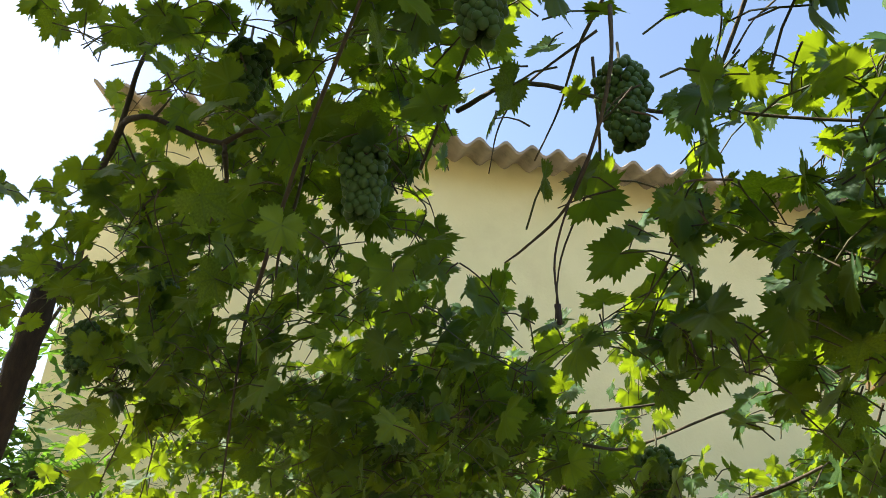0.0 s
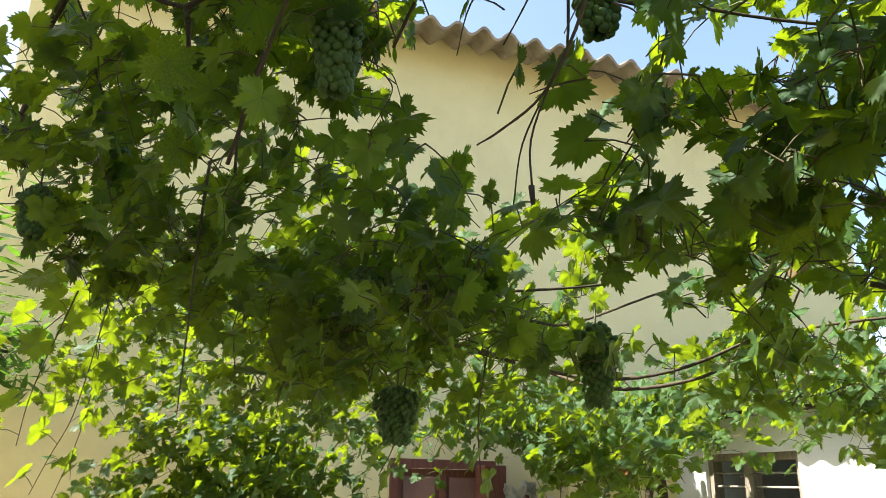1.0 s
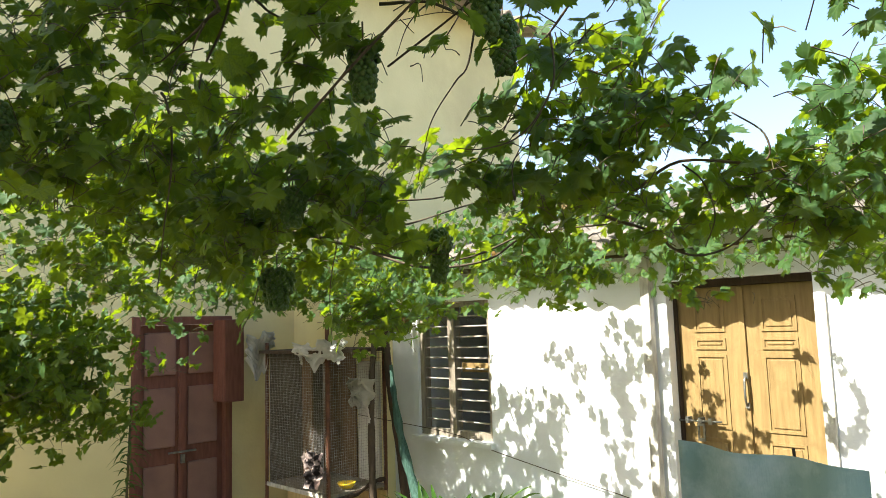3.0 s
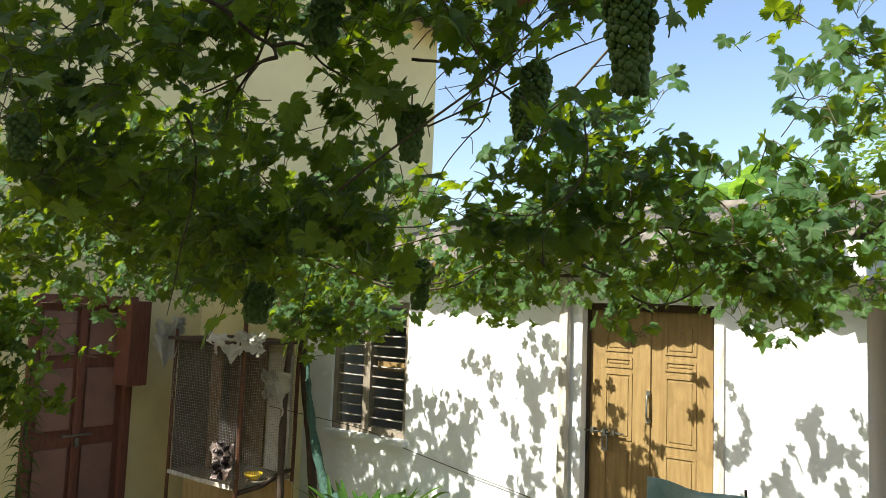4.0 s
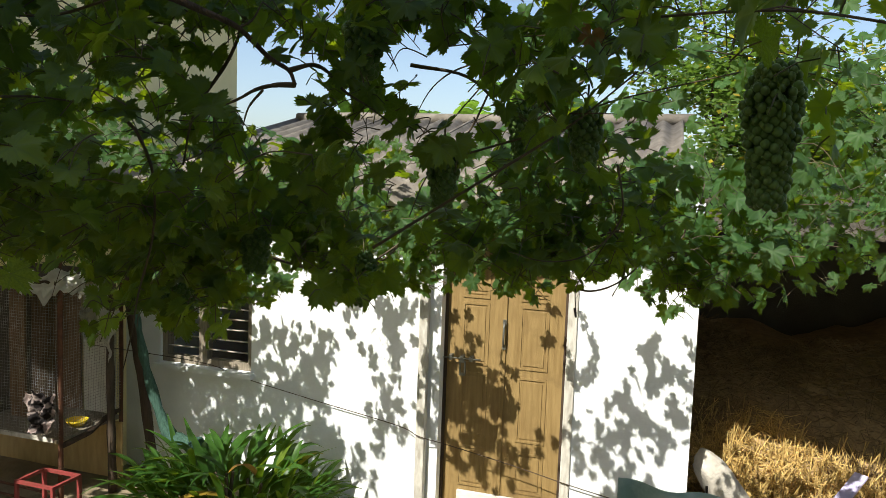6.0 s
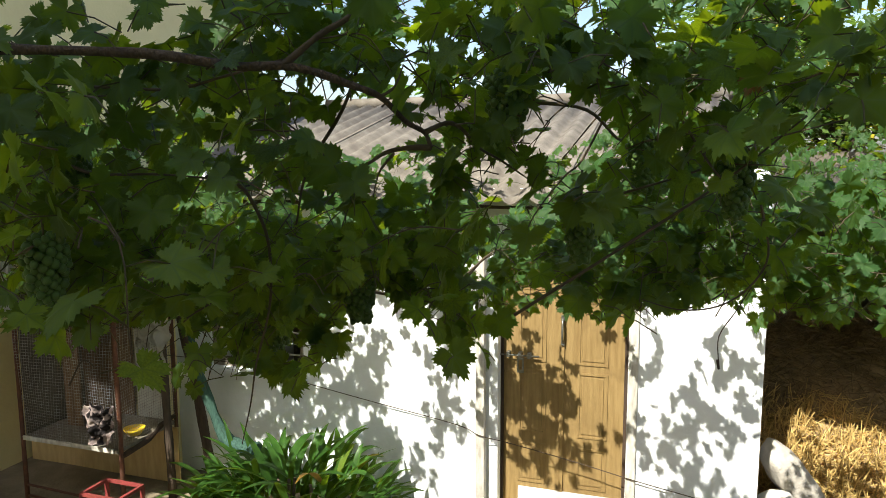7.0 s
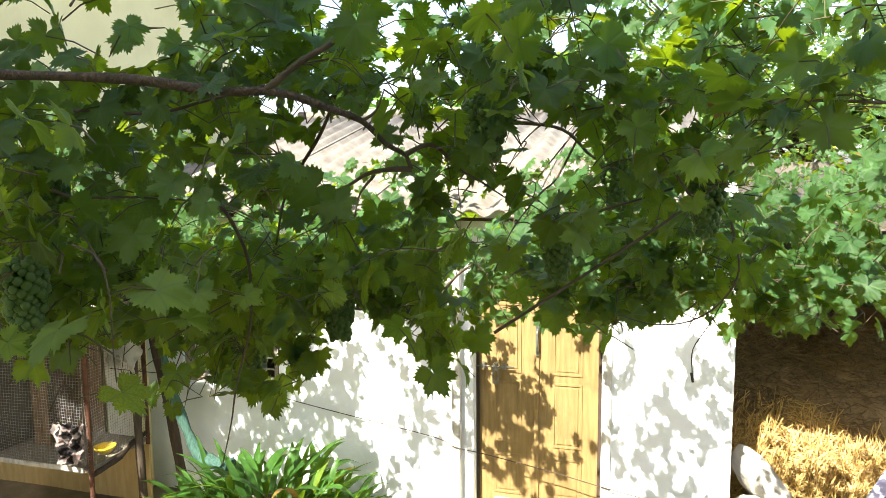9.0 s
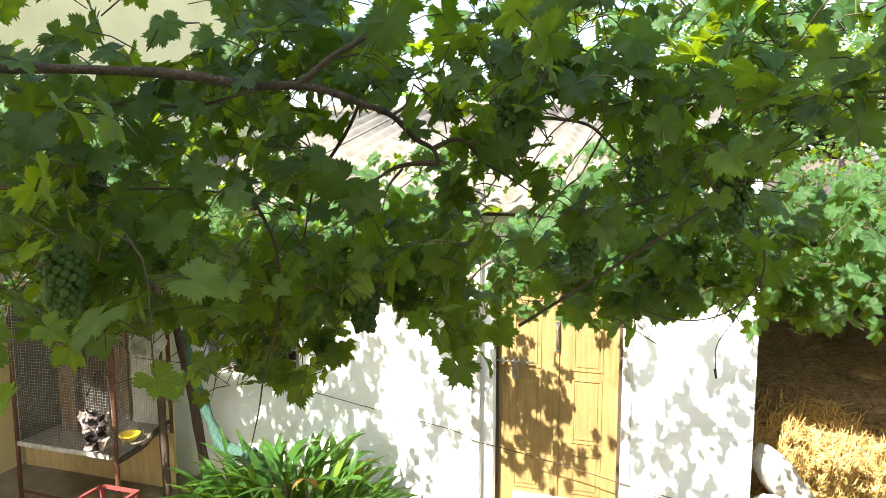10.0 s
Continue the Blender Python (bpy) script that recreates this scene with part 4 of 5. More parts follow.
def lights_wall(p):
    """Whether the sunbeam through p reaches a part of the white wall that the vine leaves bare."""
    t = -p.y / -SUN_TO.y
    x, z = p.x - SUN_TO.x * t, p.z - SUN_TO.z * t
    if not (0.0 < z < 2.1 and -2.6 < x < 1.9):
        return False
    x += 0.05 * noise.noise((x * 9, z * 9, 1.5))
    z += 0.05 * noise.noise((x * 9, z * 9, 7.5))
    return all(((x - a) / c) ** 2 + ((z - b) / d) ** 2 > 1 for a, b, c, d in SHADES)


def floor_of(p):
    """How low the foliage hangs."""
    if -0.1 < p.x < 0.36 and -3.5 < p.y < -3.1:
        return 2.08
    if p.x < -1.5 and p.y < -2.75:
        return 1.12
    if p.x < -1.4:
        return 1.0 + 0.9 * max(0.0, min(1.0, (p.y + 2.6) / 1.2))
    if p.y < -2.2:
        z = 2.07 + 0.16 * (-2.2 - p.y)
    else:
        z = 1.98 + 0.12 * max(0.0, (-1.0 - p.y))
    if p.x > 1.4 and p.y < -2.2:
        z += 0.06
    if -1.4 < p.x < -0.2 and -2.2 < p.y < -1.2:
        z -= 0.20
    if 0.5 < p.x < 1.75 and -1.9 < p.y < -1.1:
        z -= 0.13
    if p.y < -3.4 and -1.4 < p.x < 0.1:
        z += 0.13
    return z - 0.04 * max(0.0, min(1.0, -p.x + 0.1)) + 0.05 * max(0.0, min(1.0, (p.x - 0.9) * 2))


def open_at(p):
    if noise.noise(p * 5.5) > 0.36 or noise.noise(p * 13 + Vector((3, 7, 1))) > 0.36:
        return True
    if p.y < 0 and lights_wall(p):
        return True
    if p.z < floor_of(p) + 0.10 * math.sin(p.x * 5.3 + p.y * 2.1) + 0.05 * math.sin(p.x * 13 + p.y * 5):
        return True
    for a, b, ra, rb in CONES:
        d = b - a
        t = (p - a).dot(d) / d.length_squared
        if 0 <= t <= 1 and (p - a - d * t).length < 0.012 + ra + (rb - ra) * t:
            return True
    for c, r in GAPS:
        d = p - c
        if (d.x / r.x) ** 2 + (d.y / r.y) ** 2 + (d.z / r.z) ** 2 < 1:
            return True
    return False


def petiole(a, b):
    d = b - a
    s = d.orthogonal().normalized() * 0.0016
    t = d.cross(s).normalized() * 0.0016
    k = len(PV)
    for q in (a, a.lerp(b, 0.5) + Vector((0, 0, 0.008)), b):
        PV.extend([tuple(q + s), tuple(q - s * 0.5 + t), tuple(q - s * 0.5 - t)])
    for o in (k, k + 3):
        PF.extend([(o, o + 1, o + 4, o + 3), (o + 1, o + 2, o + 5, o + 4), (o + 2, o, o + 3, o + 5)])


def add_leaf(node, out, size, rnd, droop=0.8, face=(-0.05, -0.35, 0.55), free=False):
    """A leaf on its stalk: it leans out from the cane and hangs, its upper side to the light."""
    stalk = (out * 0.7 + Vector((0, 0, 0.35)) + Vector((rnd.gauss(0, .3), rnd.gauss(0, .3), rnd.gauss(0, .3)))).normalized() * rnd.uniform(0.05, 0.10)
    p = node + stalk
    if not free and open_at(p):
        return
    up = (Vector(face) + Vector((rnd.gauss(0, .55), rnd.gauss(0, .55), rnd.gauss(0, .3)))).normalized()
    tip = (out + Vector((rnd.gauss(0, .5), rnd.gauss(0, .5), -droop - rnd.random() * 0.5))).normalized()
    tip = (tip - up * tip.dot(up)).normalized()
    x = tip.cross(up)
    m = Matrix((x, tip, up)).transposed().to_4x4()
    m.translation = p
    petiole(node, p)
    LEAVES.append((m @ Matrix.Diagonal((size, size, size, 1)), rnd.randrange(len(TEMPLATES)), p))


def shoot(pts, r, rnd, spacing=0.075, size=(0.034, 0.064), droop=0.8, thin=1.0, face=(-0.05, -0.35, 0.55), free=False):
    """A cane with leaves set alternately along it."""
    line = catmull(pts, 5)
    piece = []
    for q in line + [None]:
        if q is not None and (free or not open_at(q)):
            piece.append(q)
        else:
            if len(piece) > 2 and (r > 0.0025 or rnd.random() < 0.45):
                add_tube(SHOOT_BM, piece, r, r * 0.5, sides=5)
            piece = []
    acc, flip = 0.0, 1
    for a, b in zip(line, line[1:]):
        acc += (b - a).length
        if acc >= spacing:
            acc = 0.0
            flip = -flip
            if rnd.random() > thin:
                continue
            d = (b - a).normalized()
            side = d.cross(Vector((0, 0, 1)))
            if side.length < 0.2:
                side = Vector((1, 0, 0))
            out = (side.normalized() * flip + Vector((rnd.gauss(0, .4), rnd.gauss(0, .4), 0))).normalized()
            add_leaf(b, out, rnd.uniform(*size), rnd, droop, face, free)


def clump(c, r, n, seed, length=(0.35, 0.7), size=(0.034, 0.064), droop=0.8, sag=0.12, thin=1.0, face=(-0.05, -0.35, 0.55), spacing=0.06):
    """Leafy side shoots that fill one part of the canopy."""
    rnd = random.Random(seed)
    c, r = Vector(c), Vector(r)
    if c.x > -0.6 and c.y < -2.4:
        n = int(n * 0.78)          # the near side of the canopy is thinner
    for k in range(n):
        while True:
            q = Vector((rnd.uniform(-1, 1), rnd.uniform(-1, 1), rnd.uniform(-1, 1)))
            if q.length < 1:
                break
        p = Vector((c.x + q.x * r.x, c.y + q.y * r.y, c.z + q.z * r.z))
        if open_at(p):
            continue
        a = rnd.random() * 6.283
        ln = rnd.uniform(*length)
        d = Vector((math.cos(a), math.sin(a), rnd.uniform(-0.35, 0.25)))
        d.x *= min(1, r.x * 2)
        d.y *= min(1, r.y * 2)
        p0 = p - d * ln * 0.5
        pts = [p0, p0 + d * ln * 0.5 + Vector((rnd.gauss(0, .04), rnd.gauss(0, .04), 0.03)), p0 + d * ln + Vector((rnd.gauss(0, .06), rnd.gauss(0, .06), -sag))]
        if any(open_at(Vector(q)) for q in pts):
            pts = [p + (Vector(q) - p) * 0.4 for q in pts]
        shoot(pts, 0.0019, rnd, spacing, size, droop, thin, face)


def cane(pts, r0, r1, name="cane", label="", lvl=5):
    return part(name, tube(catmull(pts, lvl), r0, r1 * 0.6, sides=8, wobble=0.12, seed=len(pts)), M_BARK if r0 > 0.008 else M_CANE, vine, label)


gap(2.1, -4.5, 2.2, 1.0, 1.1, 0.8)
gap(-1.25, -4.15, 2.05, 0.36, 0.26, 0.5)
gap(2.05, -3.6, 2.1, 1.0, 1.0, 0.50)
gap(1.15, -5.1, 2.7, 1.0, 1.05, 0.9)
opening((1.14, -3.24, 2.43), (-0.43, -2.72, 3.36), 0.030, 0.081)
opening((1.16, -3.18, 2.41), (-0.39, -2.56, 3.32), 0.037, 0.100)
opening((1.18, -3.12, 2.4), (-0.34, -2.4, 3.29), 0.037, 0.100)
opening((1.2, -2.85, 2.36), (0.2, -2.04, 2.91), 0.029, 0.062)
opening((0.97, -2.9, 2.21), (0.22, -2.46, 2.44), 0.029, 0.049)
opening((1.0, -2.84, 2.17), (0.11, -2.24, 2.42), 0.035, 0.065)
opening((1.04, -2.78, 2.16), (0.03, -2.01, 2.43), 0.031, 0.062)
opening((1.41, -3.07, 2.59), (0.44, -2.39, 3.66), 0.044, 0.113)
opening((1.36, -3.13, 2.57), (0.3, -2.55, 3.63), 0.030, 0.078)
opening((1.38, -2.93, 2.45), (0.37, -2.05, 3.31), 0.030, 0.078)
opening((1.25, -3.82, 2.46), (-1.84, -5.16, 4.62), 0.083, 0.416)
opening((1.1, -3.78, 2.18), (-2.57, -4.96, 3.25), 0.040, 0.198)
opening((1.01, -3.48, 2.74), (0.0, -3.47, 3.56), 0.023, 0.045)
opening((1.83, -3.25, 2.16), (0.99, -1.71, 2.58), 0.040, 0.100)
opening((1.96, -3.2, 2.22), (1.11, -1.17, 2.88), 0.048, 0.139)
opening((1.43, -4.04, 2.57), (0.35, -2.24, 3.21), 0.046, 0.125)
opening((1.68, -3.92, 2.55), (1.01, -1.92, 3.16), 0.049, 0.133)
opening((1.89, -3.95, 2.46), (1.47, -1.25, 3.07), 0.055, 0.184)
opening((1.35, -3.82, 2.45), (0.38, -2.1, 2.79), 0.038, 0.089)
opening((0.98, -3.44, 2.32), (-0.4, -1.36, 2.48), 0.051, 0.114)
opening((0.78, -3.92, 2.75), (-0.2, -1.98, 3.07), 0.037, 0.100)
opening((0.77, -3.8, 2.66), (-0.1, -1.9, 2.82), 0.035, 0.089)
opening((0.72, -3.91, 2.77), (-0.15, -1.89, 2.86), 0.043, 0.116)
opening((1.07, -3.81, 2.76), (0.78, -1.63, 2.84), 0.043, 0.116)
opening((0.94, -3.73, 2.69), (0.5, -1.68, 2.64), 0.027, 0.067)
opening((1.49, -3.83, 2.7), (1.74, -2.55, 2.68), 0.046, 0.093)
opening((1.55, -3.69, 2.67), (1.85, -1.61, 2.84), 0.050, 0.125)
opening((0.87, -3.74, 1.98), (-0.7, -3.99, 2.1), 0.095, 0.222)
opening((1.43, -3.03, 2.24), (0.12, -2.02, 2.95), 0.029, 0.093)
opening((1.32, -3.15, 2.15), (-0.24, -2.42, 2.65), 0.025, 0.082)
opening((1.37, -3.06, 2.12), (-0.10, -2.11, 2.56), 0.025, 0.082)
opening((1.37, -3.15, 2.08), (-0.15, -2.27, 2.48), 0.019, 0.062)
opening((1.40, -3.11, 2.09), (-0.06, -2.14, 2.50), 0.019, 0.062)
opening((1.43, -3.05, 2.06), (0.04, -1.97, 2.42), 0.022, 0.072)
opening((1.51, -2.97, 2.08), (0.29, -1.70, 2.46), 0.019, 0.062)
opening((1.36, -3.20, 2.15), (-0.18, -2.45, 2.69), 0.019, 0.062)
opening((1.47, -3.07, 2.20), (0.18, -2.02, 2.88), 0.024, 0.078)
opening((1.38, -3.32, 2.29), (-0.11, -2.82, 3.16), 0.035, 0.113)
opening((1.40, -3.26, 2.27), (-0.07, -2.62, 3.11), 0.032, 0.103)
opening((1.38, -3.22, 2.22), (-0.11, -2.50, 2.92), 0.019, 0.062)
opening((1.43, -3.22, 2.41), (0.11, -2.63, 3.48), 0.022, 0.072)
opening((1.52, -3.16, 2.47), (0.41, -2.43, 3.69), 0.032, 0.103)
opening((1.52, -3.02, 2.36), (0.42, -1.98, 3.33), 0.025, 0.082)
opening((1.61, -3.01, 2.43), (0.71, -1.94, 3.57), 0.022, 0.072)
opening((1.49, -3.17, 2.34), (0.24, -2.34, 3.33), 0.025, 0.082)
opening((1.54, -3.09, 2.33), (0.39, -2.09, 3.29), 0.022, 0.072)
opening((0.91, -4.42, 2.77), (-0.15, -2.16, 2.79), 0.009, 0.041)
opening((0.95, -4.41, 2.81), (0.01, -2.10, 2.94), 0.009, 0.041)
opening((1.00, -4.39, 2.79), (0.22, -2.01, 2.85), 0.009, 0.041)
opening((0.97, -4.40, 2.76), (0.10, -2.06, 2.71), 0.006, 0.029)
opening((1.13, -4.36, 2.79), (0.82, -1.88, 2.87), 0.011, 0.051)
opening((1.11, -4.36, 2.77), (0.73, -1.89, 2.76), 0.006, 0.029)
opening((1.07, -4.37, 2.75), (0.53, -1.93, 2.69), 0.004, 0.019)
opening((0.76, -4.53, 2.83), (-0.88, -2.65, 3.07), 0.002, 0.010)
opening((0.79, -4.51, 2.87), (-0.72, -2.54, 3.21), 0.003, 0.013)
opening((0.81, -4.49, 2.89), (-0.61, -2.49, 3.33), 0.004, 0.016)
opening((0.80, -4.49, 2.70), (0.10, -3.52, 2.59), 0.009, 0.023)
opening((0.84, -4.47, 2.71), (0.19, -3.46, 2.60), 0.008, 0.021)
opening((0.87, -4.45, 2.72), (0.27, -3.41, 2.63), 0.008, 0.021)
opening((0.90, -4.43, 2.73), (0.36, -3.36, 2.65), 0.009, 0.023)
opening((0.95, -4.41, 2.70), (0.51, -3.30, 2.57), 0.007, 0.019)
opening((0.77, -4.52, 2.65), (0.02, -3.62, 2.44), 0.006, 0.017)
opening((0.89, -4.44, 2.67), (0.34, -3.39, 2.50), 0.006, 0.017)
opening((1.05, -4.38, 2.65), (0.76, -3.24, 2.45), 0.004, 0.010)
opening((0.85, -4.45, 2.77), (0.24, -3.42, 2.78), 0.003, 0.008)
opening((0.73, -4.54, 2.75), (-0.09, -3.67, 2.72), 0.004, 0.010)
opening((0.72, -4.56, 2.79), (-0.13, -3.72, 2.84), 0.004, 0.010)
opening((1.17, -4.36, 2.71), (1.10, -3.16, 2.61), 0.004, 0.010)
opening((1.23, -4.35, 2.80), (1.26, -3.16, 2.84), 0.004, 0.010)
opening((0.82, -4.48, 2.66), (0.15, -3.51, 2.46), 0.004, 0.012)
opening((0.98, -4.40, 2.67), (0.59, -3.28, 2.51), 0.003, 0.008)
opening((1.55, -4.63, 2.39), (0.02, -3.00, 2.93), 0.015, 0.065)
opening((1.58, -4.61, 2.42), (0.15, -2.93, 3.05), 0.014, 0.058)
opening((1.50, -4.67, 2.34), (-0.21, -3.18, 2.72), 0.007, 0.030)
opening((1.44, -4.75, 2.34), (-0.45, -3.50, 2.74), 0.006, 0.026)
opening((1.47, -4.70, 2.31), (-0.32, -3.28, 2.60), 0.005, 0.023)
opening((1.68, -4.55, 2.41), (0.55, -2.63, 3.01), 0.014, 0.062)
opening((1.66, -4.54, 2.33), (0.49, -2.59, 2.70), 0.009, 0.040)
opening((1.69, -4.52, 2.33), (0.61, -2.52, 2.68), 0.015, 0.065)
opening((1.94, -4.45, 2.37), (1.68, -2.21, 2.84), 0.018, 0.076)
opening((1.66, -4.53, 2.27), (0.48, -2.56, 2.41), 0.013, 0.055)
opening((1.92, -4.01, 2.12), (0.28, -2.55, 2.81), 0.017, 0.073)
opening((1.96, -3.98, 2.15), (0.47, -2.41, 2.93), 0.013, 0.055)
opening((1.90, -4.00, 2.03), (0.19, -2.50, 2.40), 0.011, 0.048)
opening((1.84, -4.11, 2.10), (-0.07, -2.98, 2.73), 0.009, 0.040)
opening((1.84, -4.15, 2.18), (-0.03, -3.15, 3.06), 0.008, 0.033)
opening((1.92, -3.98, 2.03), (0.29, -2.40, 2.44), 0.009, 0.040)
opening((0.63, -4.38, 2.85), (-1.33, -2.13, 3.12), 0.001, 0.034)
opening((0.58, -4.44, 2.88), (-1.56, -2.37, 3.25), 0.000, 0.031)
opening((0.67, -4.35, 2.70), (-1.17, -1.99, 2.47), 0.005, 0.050)
opening((0.70, -4.33, 2.69), (-1.04, -1.90, 2.40), 0.002, 0.038)
opening((0.63, -4.38, 2.68), (-1.34, -2.14, 2.38), 0.000, 0.028)
opening((0.65, -4.36, 2.78), (-1.26, -2.05, 2.82), 0.000, 0.023)
opening((0.68, -4.35, 2.89), (-1.13, -1.99, 3.29), 0.000, 0.025)
opening((0.60, -4.41, 2.75), (-1.49, -2.26, 2.66), 0.000, 0.018)
opening((0.57, -4.44, 2.74), (-1.62, -2.39, 2.63), 0.000, 0.018)
opening((0.62, -4.40, 2.64), (-1.38, -2.21, 2.22), 0.000, 0.028)
opening((0.67, -4.37, 2.61), (-1.19, -2.07, 2.09), 0.000, 0.028)
opening((0.74, -4.30, 2.70), (-0.89, -1.79, 2.46), 0.001, 0.034)
opening((0.79, -4.27, 2.70), (-0.66, -1.66, 2.45), 0.003, 0.043)
opening((0.87, -4.23, 2.71), (-0.29, -1.47, 2.51), 0.003, 0.043)
opening((0.58, -4.44, 2.67), (-1.57, -2.36, 2.34), 0.000, 0.018)
opening((0.99, -4.20, 2.61), (0.23, -1.35, 2.09), 0.000, 0.025)
# where the sun reaches plants, rags and boards below
for _p, _r in (((-1.02, -0.72, 0.75), 0.16), ((-0.88, -0.75, 0.55), 0.14), ((-2.48, -0.85, 0.0), 0.24), ((-2.9, -1.25, 0.0), 0.16), ((-3.6, -1.5, 0.0), 0.2), ((-2.95, -0.28, 0.80), 0.2), ((-2.82, -0.28, 0.36), 0.10), ((-3.12, -0.16, 0.25), 0.14), ((-2.70, -0.1, 0.8), 0.06), ((-2.85, -0.98, 1.78), 0.16), ((-2.62, -0.92, 1.8), 0.12), ((-2.90, -0.30, 0.62), 0.13), ((-2.95, -0.30, 0.35), 0.07), ((-3.2, -0.9, 0.55), 0.10), ((-3.45, -0.92, 0.62), 0.08), ((-3.4, -0.92, 0.95), 0.08), ((-3.25, -0.92, 0.8), 0.07), ((-3.9, -0.3, 0.3), 0.12), ((-3.0, -0.28, 0.15), 0.12), ((-2.95, -0.28, 0.42), 0.10)):
    opening((_p[0] - 0.2, _p[1] - 0.636, _p[2] + 0.746), (_p[0] - 1.0, _p[1] - 3.18, _p[2] + 3.73), _r, _r)
for _p in ((-0.95, -3.9, 2.42), (-1.13, -4.01, 2.22), (-1.26, -4.1, 1.95)):
    opening(_p, Vector(_p) + SUN_TO * 3, 0.14, 0.16)
opening((0.9, -3.81, 2.07), (-0.64, -4.17, 2.31), 0.048, 0.111)
shade(-1.34, 1.04, 0.40, 0.28)
shade(-0.91, 1.49, 0.16, 0.15)
shade(-1.19, 0.58, 0.26, 0.28)
shade(-0.41, 1.64, 0.14, 0.20)
shade(-0.49, 1.19, 0.12, 0.27)
shade(-0.20, 1.56, 0.08, 0.22)
shade(-0.42, 0.71, 0.12, 0.16)
shade(-0.93, 0.38, 0.13, 0.18)
shade(-2.03, 0.65, 0.40, 0.30)
shade(0.07, 1.44, 0.16, 0.18)
shade(0.15, 0.87, 0.28, 0.37)
shade(0.42, 1.16, 0.10, 0.15)
shade(0.38, 0.60, 0.20, 0.17)
shade(0.81, 1.61, 0.05, 0.13)
shade(0.83, 0.69, 0.07, 0.13)
shade(1.00, 1.37, 0.07, 0.28)
shade(1.62, 1.41, 0.16, 0.10)
shade(1.58, 1.06, 0.18, 0.33)
shade(1.34, 0.88, 0.09, 0.18)
shade(1.76, 1.65, 0.04, 0.11)
shade(1.11, 0.82, 0.09, 0.10)
shade(-0.55, 0.30, 0.10, 0.16)
shade(1.25, 0.62, 0.18, 0.10)
shade(1.45, 0.30, 0.26, 0.14)
shade(-1.00, 0.25, 0.20, 0.20)
shade(-1.98, 0.62, 0.58, 0.30)
shade(-1.30, 0.98, 0.34, 0.30)
shade(-2.10, 1.50, 0.42, 0.50)
# main stock and arms
cane([(-2.62, -0.50, -0.03), (-2.62, -0.52, 0.8), (-2.66, -0.46, 1.6), (-2.62, -0.34, 2.2), (-2.3, -0.20, 2.36), (-1.4, -0.12, 2.38), (-0.6, -0.11, 2.38), (0.2, -0.12, 2.37), (1.0, -0.12, 2.39)], 0.035, 0.014, "stock", "gnarled dark woody stock")
cane([(-0.3, -4.2, 2.94), (-0.1, -4.14, 2.935), (0.09, -4.08, 2.93), (0.15, -4.06, 2.93), (0.36, -4.00, 2.92), (0.49, -3.95, 2.90), (0.57, -3.92, 2.90), (0.62, -3.90, 2.89), (0.67, -3.87, 2.87), (0.71, -3.82, 2.85), (0.72, -3.72, 2.81), (0.74, -3.67, 2.79), (0.75, -3.66, 2.76)], 0.0105, 0.0075)
cane([(0.57, -3.92, 2.90), (0.63, -3.90, 2.95), (0.69, -3.88, 2.99), (0.70, -3.86, 3.05), (0.69, -3.80, 3.12), (0.72, -3.7, 3.25)], 0.0068, 0.0035)
cane([(0.74, -3.67, 2.79), (0.77, -3.62, 2.81), (0.79, -3.58, 2.80), (0.82, -3.55, 2.76), (0.86, -3.50, 2.73), (0.91, -3.40, 2.68)], 0.0060, 0.0025)
cane([(0.75, -3.66, 2.76), (0.70, -3.66, 2.76), (0.65, -3.66, 2.75), (0.60, -3.68, 2.72), (0.49, -3.70, 2.69)], 0.0062, 0.0036)
cane([(0.67, -3.66, 2.75), (0.64, -3.67, 2.71), (0.63, -3.68, 2.66)], 0.0036, 0.0020)
cane([(0.71, -3.82, 2.85), (0.73, -3.80, 2.87), (0.74, -3.78, 2.91)], 0.0036, 0.0018)
cane([(0.25, -3.60, 2.68), (0.28, -3.60, 2.65), (0.32, -3.60, 2.57), (0.33, -3.60, 2.48), (0.32, -3.60, 2.38), (0.28, -3.60, 2.25), (0.26, -3.60, 2.15), (0.23, -3.60, 2.04)], 0.0050, 0.0022)
cane([(-0.17, -3.90, 2.71), (0.03, -3.90, 2.73), (0.11, -3.88, 2.71), (0.24, -3.86, 2.71), (0.33, -3.80, 2.70)], 0.0045, 0.0030)
cane([(0.14, -3.90, 2.88), (0.32, -3.90, 2.87), (0.44, -3.90, 2.89), (0.57, -3.92, 2.91)], 0.0036, 0.0040)
cane([(1.0, -3.3, 2.62), (1.28, -3.27, 2.71), (1.4, -3.27, 2.77), (1.7, -3.2, 2.85)], 0.0034, 0.0027)
cane([(1.24, -2.95, 3.05), (1.09, -3.01, 2.92), (1.03, -3.02, 2.87), (0.98, -3.03, 2.81), (0.92, -3.06, 2.73)], 0.0041, 0.0027)
cane([(1.08, -2.98, 2.94), (0.96, -3.08, 2.89), (0.89, -3.12, 2.83), (0.84, -3.13, 2.74)], 0.0034, 0.0020)
cane([(1.05, -2.98, 2.9), (0.96, -2.94, 2.73), (0.91, -2.95, 2.68), (0.83, -2.98, 2.57), (0.78, -2.98, 2.45)], 0.0034, 0.0027)
cane([(1.38, -2.78, 3.0), (1.2, -2.8, 2.82), (1.12, -2.81, 2.75), (1.07, -2.8, 2.67), (0.96, -2.8, 2.52)], 0.0041, 0.0034)
cane([(0.85, -3.2, 2.88), (0.99, -3.1, 2.86), (1.05, -2.87, 2.79), (1.09, -2.79, 2.78), (1.18, -2.62, 2.72), (1.4, -2.3, 2.6)], 0.0054, 0.0041)
